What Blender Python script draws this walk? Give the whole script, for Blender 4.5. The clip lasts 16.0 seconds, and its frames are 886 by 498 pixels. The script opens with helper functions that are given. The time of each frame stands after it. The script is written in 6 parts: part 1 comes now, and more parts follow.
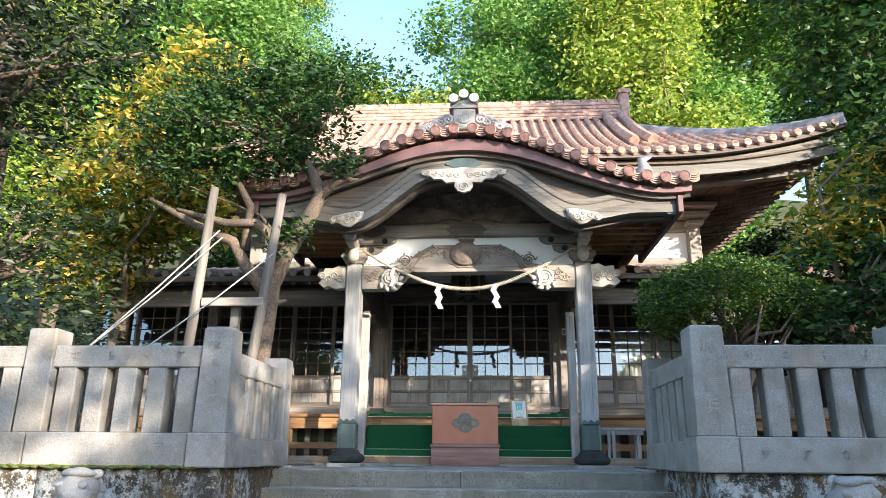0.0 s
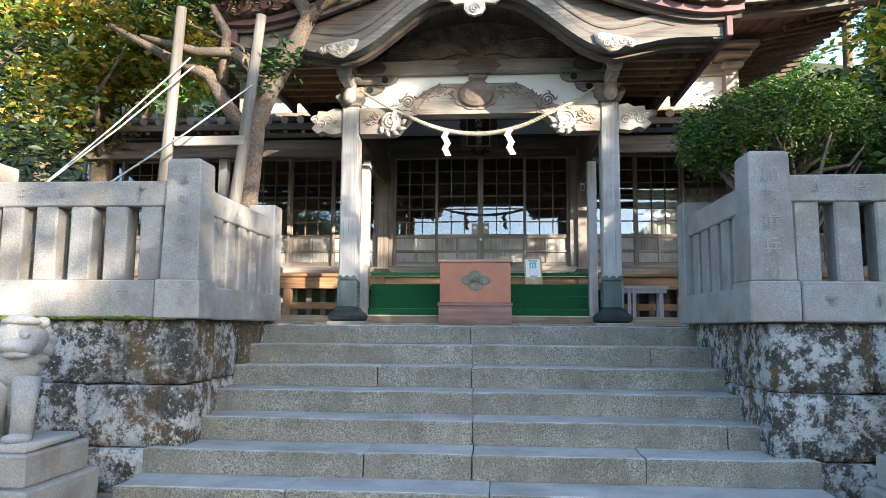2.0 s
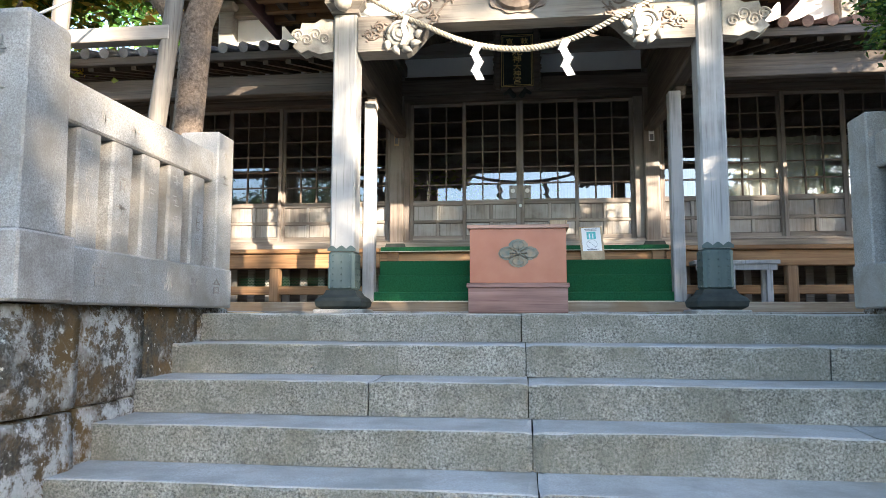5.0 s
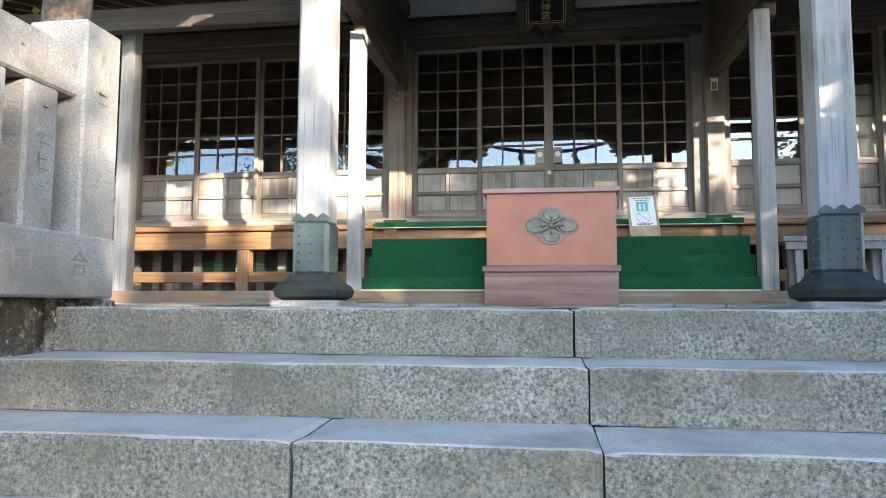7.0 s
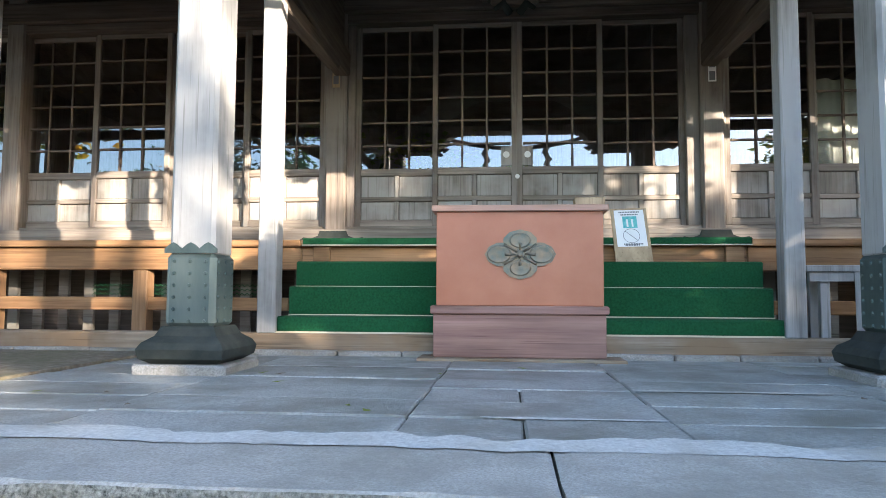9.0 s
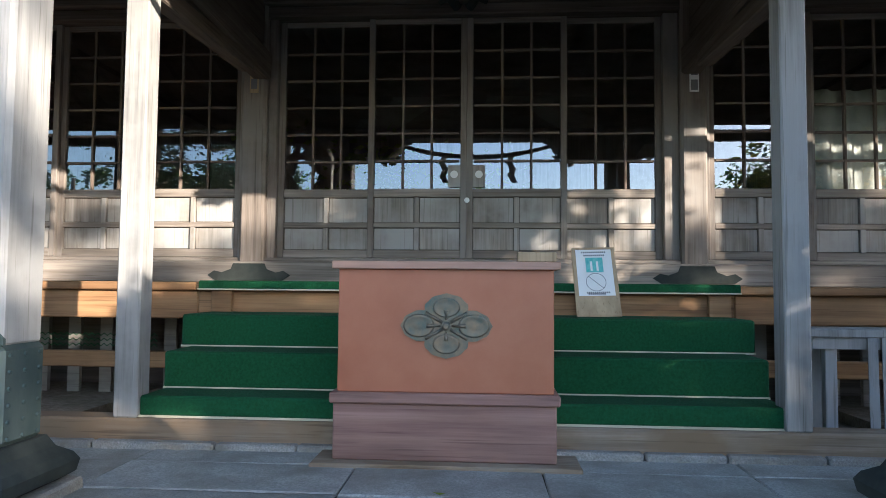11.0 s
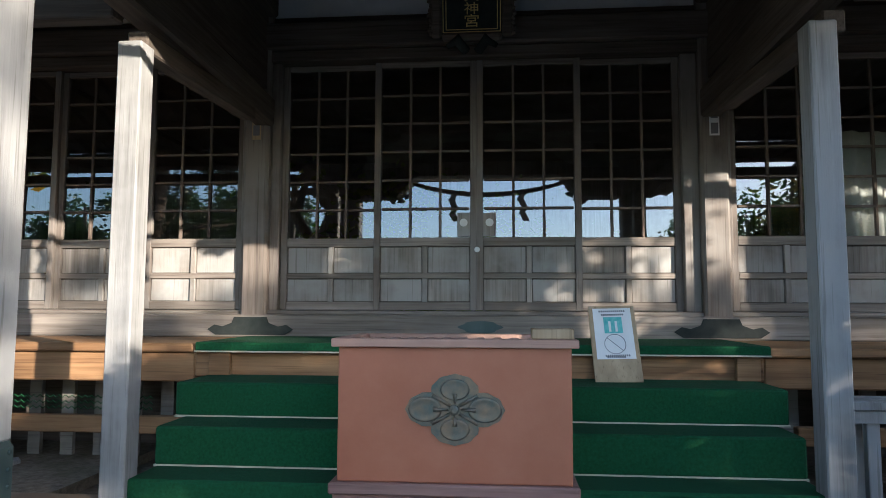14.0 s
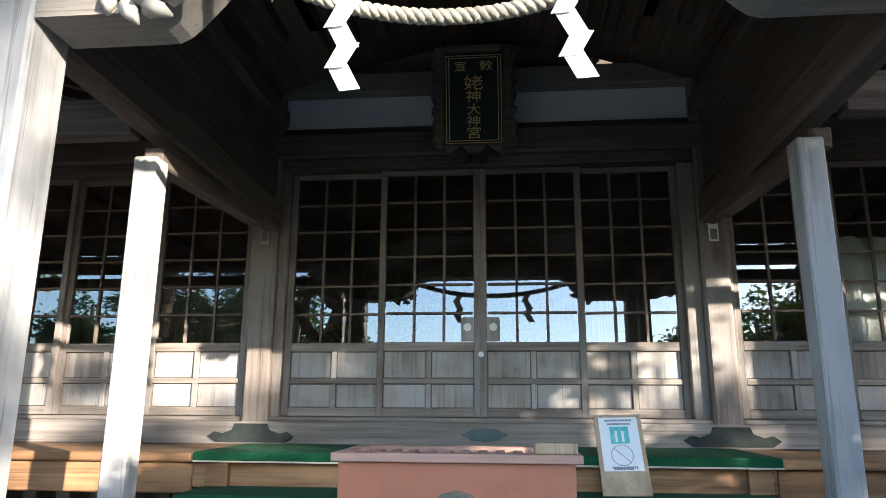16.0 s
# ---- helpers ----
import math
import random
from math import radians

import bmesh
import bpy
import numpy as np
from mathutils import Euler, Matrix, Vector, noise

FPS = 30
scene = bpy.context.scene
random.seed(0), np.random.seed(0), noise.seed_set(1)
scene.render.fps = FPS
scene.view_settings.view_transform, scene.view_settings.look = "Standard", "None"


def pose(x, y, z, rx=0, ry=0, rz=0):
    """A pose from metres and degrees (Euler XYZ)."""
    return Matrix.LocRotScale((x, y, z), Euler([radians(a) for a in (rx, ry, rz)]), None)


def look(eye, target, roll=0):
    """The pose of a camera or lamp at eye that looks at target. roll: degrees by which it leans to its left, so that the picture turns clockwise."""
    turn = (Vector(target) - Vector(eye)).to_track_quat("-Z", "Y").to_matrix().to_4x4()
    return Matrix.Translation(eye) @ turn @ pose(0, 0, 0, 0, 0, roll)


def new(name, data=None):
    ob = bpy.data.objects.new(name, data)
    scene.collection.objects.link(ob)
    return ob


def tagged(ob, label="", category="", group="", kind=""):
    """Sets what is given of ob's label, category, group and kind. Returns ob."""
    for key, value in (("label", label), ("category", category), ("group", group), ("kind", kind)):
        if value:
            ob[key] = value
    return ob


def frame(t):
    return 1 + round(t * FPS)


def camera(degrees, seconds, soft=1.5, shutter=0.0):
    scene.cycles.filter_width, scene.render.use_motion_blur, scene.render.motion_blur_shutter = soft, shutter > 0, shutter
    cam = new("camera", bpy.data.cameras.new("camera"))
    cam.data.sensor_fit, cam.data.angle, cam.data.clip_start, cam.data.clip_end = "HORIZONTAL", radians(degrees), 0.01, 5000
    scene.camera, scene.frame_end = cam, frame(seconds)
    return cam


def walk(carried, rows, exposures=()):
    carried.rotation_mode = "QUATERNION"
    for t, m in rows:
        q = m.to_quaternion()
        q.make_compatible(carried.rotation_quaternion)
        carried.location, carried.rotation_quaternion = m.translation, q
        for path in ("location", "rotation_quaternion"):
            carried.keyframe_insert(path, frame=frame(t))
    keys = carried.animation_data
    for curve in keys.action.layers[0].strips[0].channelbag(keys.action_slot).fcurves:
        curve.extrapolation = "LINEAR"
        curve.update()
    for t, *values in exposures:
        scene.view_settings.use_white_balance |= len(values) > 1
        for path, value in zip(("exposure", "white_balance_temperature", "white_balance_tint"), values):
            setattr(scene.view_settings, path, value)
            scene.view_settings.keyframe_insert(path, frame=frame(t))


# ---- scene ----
cam = camera(65.9, 16.0, soft=0.6)
PATH = [
    (0, (0.212, 0.061, 1.573), (0.085, 1.972, 2.149), 0.5),
    (0.5, (0.24, 0.174, 1.538), (0.107, 2.116, 1.994), 0.4),
    (1, (0.18, 0.487, 1.506), (0.039, 2.441, 1.905), 0.5),
    (1.5, (0.197, 0.829, 1.44), (0.049, 2.795, 1.776), 0.4),
    (2, (0.154, 1.246, 1.393), (-0.002, 3.228, 1.614), 0.4),
    (2.5, (0.084, 1.724, 1.389), (-0.078, 3.707, 1.589), 0.4),
    (3, (0.027, 2.169, 1.383), (-0.155, 4.15, 1.58), 0.3),
    (3.5, (-0.074, 2.655, 1.375), (-0.3, 4.633, 1.573), 0.3),
    (4, (-0.101, 3.118, 1.355), (-0.331, 5.095, 1.553), 0.2),
    (6.5, (-0.167, 5.474, 1.398), (-0.435, 7.448, 1.577), 0.1),
    (7, (-0.263, 5.978, 1.392), (-0.546, 7.95, 1.56), 0.2),
    (7.5, (-0.279, 6.403, 1.462), (-0.551, 8.379, 1.613), 0.2),
    (8, (-0.212, 6.745, 1.615), (-0.431, 8.728, 1.763), 0.1),
    (8.5, (-0.251, 7.043, 1.662), (-0.462, 9.027, 1.801), 0.2),
    (9, (-0.253, 7.332, 1.82), (-0.441, 9.319, 1.952), 0.3),
    (9.5, (-0.091, 7.59, 1.949), (-0.216, 9.582, 2.083), 0.4),
    (12, (0.048, 8.63, 2.441), (-0.093, 10.623, 2.534), 0.5),
    (12.5, (0.035, 8.629, 2.48), (-0.113, 10.621, 2.579), 0.4),
    (13, (0.017, 8.633, 2.521), (-0.138, 10.624, 2.628), 0.3),
    (13.5, (0.038, 8.625, 2.543), (-0.123, 10.614, 2.674), 0.2),
    (14, (0.042, 8.632, 2.565), (-0.124, 10.618, 2.732), 0.2),
    (14.5, (0.049, 8.633, 2.577), (-0.121, 10.612, 2.811), 0.3),
    (15, (0.058, 8.621, 2.602), (-0.115, 10.591, 2.901), 0.2),
    (15.5, (0.069, 8.609, 2.623), (-0.111, 10.568, 2.983), 0.3),
    (16, (0.071, 8.587, 2.634), (-0.112, 10.529, 3.077), 0.3),
]
STOPS = [(0, 2.25, 5800, 13), (2, 2.5, 5850, 13), (4, 2.75, 6000, 13), (7.5, 3.05, 6000, 13), (9.5, 2.8, 5800, 13), (12, 2.0, 5500, 12), (14, 1.95, 5500, 12), (15, 2.1, 5500, 12), (16, 2.6, 5500, 12)]
walk(cam, [(t, look(eye, target, roll)) for t, eye, target, roll in PATH], STOPS)
# ---------- world, sun, exposure ----------
SUN_EL, SUN_AZ = 13.0, 46.0      # degrees; the sun stands behind the visitor's right shoulder
world = bpy.data.worlds.new("sky")
scene.world = world
world.use_nodes = True
wn = world.node_tree.nodes
sky = wn.new("ShaderNodeTexSky")
sky.sky_type, sky.sun_disc = "NISHITA", False
sky.sun_elevation, sky.sun_rotation = radians(SUN_EL), radians(180 - SUN_AZ)
sky.air_density, sky.dust_density, sky.ozone_density = 1.0, 0.7, 1.1
wn["Background"].inputs["Strength"].default_value = 0.15
world.node_tree.links.new(sky.outputs["Color"], wn["Background"].inputs["Color"])
sun_data = bpy.data.lights.new("sun", "SUN")
sun_data.energy, sun_data.angle, sun_data.color = 3.7, radians(0.55), (1.0, 0.83, 0.6)
sun = new("sun", sun_data)
sun.matrix_world = look((30 * math.sin(radians(SUN_AZ)), -30 * math.cos(radians(SUN_AZ)), 30 * math.tan(radians(SUN_EL))), (0, 0, 0))

CX = -0.12                        # the hall's axis
LAND = 1.385                      # the landing's height
DY = 14.45                        # the plane of the lattice doors


# ---------- materials ----------
def base_mat(name):
    m = bpy.data.materials.new(name)
    m.use_nodes = True
    return m, m.node_tree.nodes, m.node_tree.links, m.node_tree.nodes["Principled BSDF"]


def ramp(n, stops):
    r = n.new("ShaderNodeValToRGB")
    while len(r.color_ramp.elements) < len(stops):
        r.color_ramp.elements.new(0.5)
    for e, (p, c) in zip(r.color_ramp.elements, stops):
        e.position, e.color = p, (*c, 1) if len(c) == 3 else c
    return r


def noise_tex(n, l, vec, scale, detail=6, rough=0.6):
    t = n.new("ShaderNodeTexNoise")
    t.inputs["Scale"].default_value, t.inputs["Detail"].default_value, t.inputs["Roughness"].default_value = scale, detail, rough
    if vec is not None:
        l.new(vec, t.inputs["Vector"])
    return t


def mapped(n, l, scale):
    c = n.new("ShaderNodeTexCoord")
    m = n.new("ShaderNodeMapping")
    m.inputs["Scale"].default_value = scale
    info = n.new("ShaderNodeObjectInfo")
    add = n.new("ShaderNodeVectorMath")
    add.operation = "MULTIPLY_ADD"
    l.new(info.outputs["Random"], add.inputs[0])
    add.inputs[1].default_value = (17, 11, 23)
    l.new(c.outputs["Object"], add.inputs[2])
    l.new(add.outputs[0], m.inputs["Vector"])
    return m.outputs["Vector"]


def bump(n, l, p, height, strength, dist=0.01, chain=None):
    b = n.new("ShaderNodeBump")
    b.inputs["Strength"].default_value, b.inputs["Distance"].default_value = strength, dist
    l.new(height, b.inputs["Height"])
    if chain:
        l.new(chain.outputs["Normal"], b.inputs["Normal"])
    l.new(b.outputs["Normal"], p.inputs["Normal"])
    return b


def mix(n, l, fac, a, b, mode="MIX"):
    m = n.new("ShaderNodeMix")
    m.data_type, m.blend_type = "RGBA", mode
    for s, v in ((0, fac), (6, a), (7, b)):
        if hasattr(v, "default_value"):
            l.new(v, m.inputs[s])
        else:
            m.inputs[s].default_value = v if s == 0 else (*v, 1)
    return m.outputs[2]


def wood(name, dark, light, axis, rough=0.75, grey=None, bumps=0.35):
    m, n, l, p = base_mat(name)
    s = [26.0, 26.0, 26.0]
    s["xyz".index(axis)] = 0.9
    g = noise_tex(n, l, mapped(n, l, s), 1.0, 8, 0.65)
    c = ramp(n, ((0.28, dark), (0.72, light)))
    l.new(g.outputs["Fac"], c.inputs["Fac"])
    s2 = [2.2, 2.2, 2.2]
    s2["xyz".index(axis)] = 0.6
    w = noise_tex(n, l, mapped(n, l, s2), 1.0, 4)
    wr = ramp(n, ((0.35, (0.55, 0.53, 0.5)), (0.65, (1.12, 1.1, 1.08))))
    l.new(w.outputs["Fac"], wr.inputs["Fac"])
    col = mix(n, l, 0.8, c.outputs["Color"], wr.outputs["Color"], "MULTIPLY")
    if grey:
        k = noise_tex(n, l, mapped(n, l, (1.3, 1.3, 1.3)), 1.0, 5)
        kr = ramp(n, ((0.42, (0, 0, 0)), (0.6, (1, 1, 1))))
        l.new(k.outputs["Fac"], kr.inputs["Fac"])
        col = mix(n, l, kr.outputs["Color"], col, grey)
    s3 = [70.0, 70.0, 70.0]
    s3["xyz".index(axis)] = 1.6
    ck = noise_tex(n, l, mapped(n, l, s3), 1.0, 3, 0.5)
    ckr = ramp(n, ((0.6, (1, 1, 1)), (0.68, (0.4, 0.37, 0.34))))
    l.new(ck.outputs["Fac"], ckr.inputs["Fac"])
    col = mix(n, l, 0.5, col, ckr.outputs["Color"], "MULTIPLY")
    l.new(col, p.inputs["Base Color"])
    p.inputs["Roughness"].default_value = rough
    p.inputs["Specular IOR Level"].default_value = 0.25
    bump(n, l, p, g.outputs["Fac"], bumps, 0.006)
    return m


def stone(name, dark, light, speck=140.0, stain=(0.12, 0.12, 0.09), stain_at=(0.5, 0.7), moss=None, rough=0.9, lichen=None, relief=0.5, streak=False):
    m, n, l, p = base_mat(name)
    v = mapped(n, l, (1, 1, 1))
    fine = noise_tex(n, l, v, speck, 3, 0.7)
    c = ramp(n, ((0.3, dark), (0.7, light)))
    l.new(fine.outputs["Fac"], c.inputs["Fac"])
    big = noise_tex(n, l, v, 2.3, 8, 0.65)
    br = ramp(n, ((stain_at[0], (0, 0, 0)), (stain_at[1], (1, 1, 1))))
    l.new(big.outputs["Fac"], br.inputs["Fac"])
    col = mix(n, l, br.outputs["Color"], c.outputs["Color"], stain)
    if lichen:
        k = noise_tex(n, l, mapped(n, l, (1.0, 1.0, 0.7)), 8.0, 14, 0.85)
        kr = ramp(n, ((0.47, (0, 0, 0)), (0.54, (1, 1, 1))))
        l.new(k.outputs["Fac"], kr.inputs["Fac"])
        col = mix(n, l, kr.outputs["Color"], col, lichen)
    if streak:                       # rain has washed the face in uneven runs
        k = noise_tex(n, l, mapped(n, l, (4.0, 1.0, 1.6)), 1.0, 9, 0.75)
        kr = ramp(n, ((0.35, (0.72, 0.715, 0.67)), (0.65, (1.1, 1.1, 1.08))))
        l.new(k.outputs["Fac"], kr.inputs["Fac"])
        col = mix(n, l, 0.9, col, kr.outputs["Color"], "MULTIPLY")
    if moss:
        k = noise_tex(n, l, v, 1.7, 9, 0.7)
        kr = ramp(n, ((0.5, (0, 0, 0)), (0.62, (1, 1, 1))))
        l.new(k.outputs["Fac"], kr.inputs["Fac"])
        col = mix(n, l, kr.outputs["Color"], col, moss)
    l.new(col, p.inputs["Base Color"])
    p.inputs["Roughness"].default_value = rough
    p.inputs["Specular IOR Level"].default_value = 0.2
    mid = noise_tex(n, l, v, 28.0, 6, 0.7)
    b1 = bump(n, l, p, mid.outputs["Fac"], relief, 0.012)
    bump(n, l, p, fine.outputs["Fac"], relief * 0.7, 0.004, b1)
    return m


def lichen_stone(name):
    """Dark damp stone with white crusts of lichen, ochre stains and moss, each with a shape of its own."""
    m, n, l, p = base_mat(name)
    g = n.new("ShaderNodeNewGeometry")
    v = g.outputs["Position"]
    fine = noise_tex(n, l, v, 55.0, 4, 0.7)
    base = ramp(n, ((0.3, (0.018, 0.017, 0.014)), (0.7, (0.1, 0.094, 0.078))))
    l.new(fine.outputs["Fac"], base.inputs["Fac"])

    def mask(scale, lo, hi, detail=10, rough=0.75):
        t = noise_tex(n, l, v, scale, detail, rough)
        r = ramp(n, ((lo, (0, 0, 0)), (hi, (1, 1, 1))))
        l.new(t.outputs["Fac"], r.inputs["Fac"])
        return r.outputs["Color"]
    col = mix(n, l, mask(1.3, 0.47, 0.6), base.outputs["Color"], (0.13, 0.085, 0.035))
    patch = mask(0.9, 0.38, 0.5, 6)
    crust = mask(6.5, 0.48, 0.53, 14, 0.84)
    grey = mix(n, l, fine.outputs["Fac"], (0.26, 0.275, 0.275), (0.56, 0.58, 0.575))
    both = mix(n, l, 1.0, patch, crust, "MULTIPLY")
    col = mix(n, l, both, col, grey)
    col = mix(n, l, mask(26.0, 0.63, 0.67, 4, 0.6), col, (0.5, 0.5, 0.47))
    col = mix(n, l, mask(2.1, 0.62, 0.72, 9), col, (0.055, 0.07, 0.015))
    l.new(col, p.inputs["Base Color"])
    p.inputs["Roughness"].default_value = 0.9
    p.inputs["Specular IOR Level"].default_value = 0.2
    mid = noise_tex(n, l, v, 12.0, 9, 0.75)
    b1 = bump(n, l, p, mid.outputs["Fac"], 0.9, 0.035)
    bump(n, l, p, fine.outputs["Fac"], 0.6, 0.006, b1)
    return m


def paint(name, col, col2, rough=0.6, scale=3.0, metal=0.0, streak=False, bumps=0.1):
    m, n, l, p = base_mat(name)
    v = mapped(n, l, (1, 1, 0.25) if streak else (1, 1, 1))
    t = noise_tex(n, l, v, scale, 8, 0.65)
    c = ramp(n, ((0.35, col), (0.68, col2)))
    l.new(t.outputs["Fac"], c.inputs["Fac"])
    l.new(c.outputs["Color"], p.inputs["Base Color"])
    p.inputs["Roughness"].default_value, p.inputs["Metallic"].default_value = rough, metal
    p.inputs["Specular IOR Level"].default_value = 0.35
    f = noise_tex(n, l, v, scale * 18, 4)
    bump(n, l, p, f.outputs["Fac"], bumps, 0.004)
    return m


def leafy(name, stops, trans=0.35, rough=0.45):
    m, n, l, p = base_mat(name)
    g = n.new("ShaderNodeNewGeometry")
    c = ramp(n, stops)
    l.new(g.outputs["Random Per Island"], c.inputs["Fac"])
    l.new(c.outputs["Color"], p.inputs["Base Color"])
    p.inputs["Roughness"].default_value = rough
    p.inputs["Specular IOR Level"].default_value = 0.3
    t = n.new("ShaderNodeBsdfTranslucent")
    hs = n.new("ShaderNodeHueSaturation")
    hs.inputs["Value"].default_value, hs.inputs["Saturation"].default_value = 1.5, 1.1
    l.new(c.outputs["Color"], hs.inputs["Color"])
    l.new(hs.outputs["Color"], t.inputs["Color"])
    mx = n.new("ShaderNodeMixShader")
    mx.inputs[0].default_value = trans
    l.new(p.outputs[0], mx.inputs[1])
    l.new(t.outputs[0], mx.inputs[2])
    l.new(mx.outputs[0], n["Material Output"].inputs["Surface"])
    return m


def glassy(name):
    m, n, l, p = base_mat(name)
    n.remove(p)
    f = n.new("ShaderNodeFresnel")
    f.inputs["IOR"].default_value = 2.6
    a, b, x = n.new("ShaderNodeBsdfTransparent"), n.new("ShaderNodeBsdfGlossy"), n.new("ShaderNodeMixShader")
    a.inputs["Color"].default_value = (0.8, 0.84, 0.82, 1)
    b.inputs["Roughness"].default_value = 0.0
    l.new(f.outputs[0], x.inputs[0])
    l.new(a.outputs[0], x.inputs[1])
    l.new(b.outputs[0], x.inputs[2])
    l.new(x.outputs[0], n["Material Output"].inputs["Surface"])
    return m


W_POST = wood("weathered_post", (0.2, 0.198, 0.198), (0.43, 0.427, 0.42), "z", grey=(0.35, 0.343, 0.332), bumps=0.6)
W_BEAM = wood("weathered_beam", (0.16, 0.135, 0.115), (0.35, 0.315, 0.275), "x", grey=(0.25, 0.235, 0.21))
# timbers beneath the roofs: darker beam copy with shade in its colour
W_BEAM_SHADED = wood("shaded_beam_along", (0.075, 0.06, 0.05), (0.19, 0.155, 0.125), "y")
W_DOOR = wood("door_wood", (0.19, 0.165, 0.145), (0.43, 0.395, 0.355), "z", grey=(0.38, 0.365, 0.345))
W_RAIL = wood("door_rail_wood", (0.17, 0.14, 0.12), (0.37, 0.33, 0.29), "x")
W_STILE = wood("door_stile_wood", (0.13, 0.105, 0.09), (0.32, 0.275, 0.24), "z", grey=(0.24, 0.22, 0.2))
W_LATTICE = wood("brown_lattice_wood", (0.1, 0.076, 0.062), (0.25, 0.2, 0.165), "z")
W_LATTICEX = wood("brown_lattice_bar_wood", (0.1, 0.076, 0.062), (0.25, 0.2, 0.165), "x")
W_BARGE = wood("grey_bargeboard_wood", (0.075, 0.07, 0.06), (0.26, 0.25, 0.23), "x", grey=(0.15, 0.14, 0.12))
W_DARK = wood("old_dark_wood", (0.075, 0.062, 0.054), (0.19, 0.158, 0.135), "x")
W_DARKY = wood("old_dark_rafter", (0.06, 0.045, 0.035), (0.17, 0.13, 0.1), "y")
W_WARM = wood("warm_deck_wood", (0.2, 0.105, 0.05), (0.42, 0.25, 0.125), "x", rough=0.6)
W_WARMZ = wood("warm_upright_wood", (0.2, 0.11, 0.055), (0.4, 0.25, 0.14), "z", rough=0.6)
W_SILL = wood("pale_sill_wood", (0.16, 0.115, 0.08), (0.4, 0.34, 0.27), "x", grey=(0.21, 0.145, 0.09))
W_POLE = wood("silver_pole_wood", (0.095, 0.085, 0.073), (0.23, 0.21, 0.185), "z")
W_BOARD = wood("sign_board_wood", (0.42, 0.31, 0.19), (0.55, 0.43, 0.28), "z", rough=0.6)
PLASTER = paint("white_plaster", (0.72, 0.73, 0.74), (0.84, 0.84, 0.83), 0.85, 1.5)
COPPER = paint("plum_brown_board", (0.115, 0.062, 0.063), (0.2, 0.115, 0.115), 0.45, 1.2)
CARVED = paint("carved_dark_wood", (0.12, 0.09, 0.07), (0.27, 0.22, 0.18), 0.7, 5.0, bumps=0.4)
CARVED_PALE = paint("carved_pale_wood", (0.25, 0.225, 0.19), (0.5, 0.47, 0.42), 0.75, 5.0, bumps=0.4)
TILE = paint("red_roof_tile", (0.19, 0.105, 0.08), (0.5, 0.33, 0.25), 0.35, 6.0)
TILE_END = paint("brown_tile_end", (0.09, 0.045, 0.036), (0.24, 0.13, 0.1), 0.3, 9.0)
TILE_GREY = paint("grey_roof_tile", (0.14, 0.13, 0.14), (0.34, 0.32, 0.32), 0.4, 5.0)
GRANITE = stone("pale_granite", (0.18, 0.174, 0.162), (0.4, 0.39, 0.37), 110.0, (0.19, 0.17, 0.14), (0.42, 0.7), relief=0.8)
GRANITE_DARK = stone("stained_granite", (0.22, 0.2, 0.18), (0.42, 0.4, 0.37), 120.0, (0.14, 0.12, 0.1), (0.45, 0.7), relief=0.35)
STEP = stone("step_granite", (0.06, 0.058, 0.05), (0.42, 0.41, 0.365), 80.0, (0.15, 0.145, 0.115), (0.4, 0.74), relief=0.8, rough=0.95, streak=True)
# for upward faces only: skylight put into a paler granite
STEP_SKYLIT = stone("skylit_tread_granite", (0.28, 0.268, 0.242), (0.5, 0.48, 0.44), 120.0, (0.26, 0.245, 0.21), (0.42, 0.68), relief=0.5, rough=0.75)
WALLSTONE = lichen_stone("lichened_wall_stone")
JOINT = stone("dark_joint", (0.02, 0.02, 0.016), (0.07, 0.07, 0.055), 40.0, (0.04, 0.05, 0.02))
PAVE = stone("blue_grey_paving", (0.22, 0.225, 0.217), (0.44, 0.445, 0.425), 75.0, (0.19, 0.188, 0.165), (0.4, 0.64), rough=0.5, relief=0.7)
MORTAR = stone("pale_mortar", (0.4, 0.39, 0.37), (0.62, 0.61, 0.58), 50.0, (0.36, 0.34, 0.3), (0.5, 0.7))
LION = stone("lion_stone", (0.24, 0.235, 0.22), (0.4, 0.39, 0.37), 80.0, (0.19, 0.18, 0.15), (0.5, 0.72), relief=0.6)
EARTH = stone("packed_earth", (0.11, 0.09, 0.065), (0.25, 0.21, 0.16), 20.0, (0.12, 0.11, 0.06), (0.45, 0.7))
FOREST = stone("forest_floor", (0.03, 0.035, 0.015), (0.08, 0.08, 0.04), 3.0, (0.03, 0.045, 0.015))
CARPET = paint("green_carpet", (0.005, 0.056, 0.018), (0.01, 0.09, 0.033), 0.95, 60.0, bumps=0.6)
PIPING = paint("carpet_edging", (0.45, 0.42, 0.3), (0.6, 0.56, 0.42), 0.6)
BOXRED = paint("red_lacquer_paint", (0.35, 0.12, 0.064), (0.41, 0.158, 0.09), 0.38, 2.0, bumps=0.15)
BOXBASE = wood("faded_red_wood", (0.17, 0.09, 0.075), (0.33, 0.2, 0.17), "x", rough=0.55)
BOXLID = wood("pink_lid_wood", (0.38, 0.22, 0.17), (0.55, 0.36, 0.28), "x", rough=0.6)
BRONZE = paint("patina_bronze", (0.085, 0.11, 0.1), (0.22, 0.165, 0.115), 0.45, 14.0, 0.55)
SHOE = paint("verdigris_copper", (0.04, 0.066, 0.066), (0.11, 0.14, 0.135), 0.5, 3.0, 0.35, True)
IRON = paint("black_metal", (0.016, 0.022, 0.021), (0.04, 0.046, 0.042), 0.85, 6.0, 0.0)
PAPER = paint("white_paper", (0.8, 0.8, 0.79), (0.86, 0.86, 0.85), 0.7)
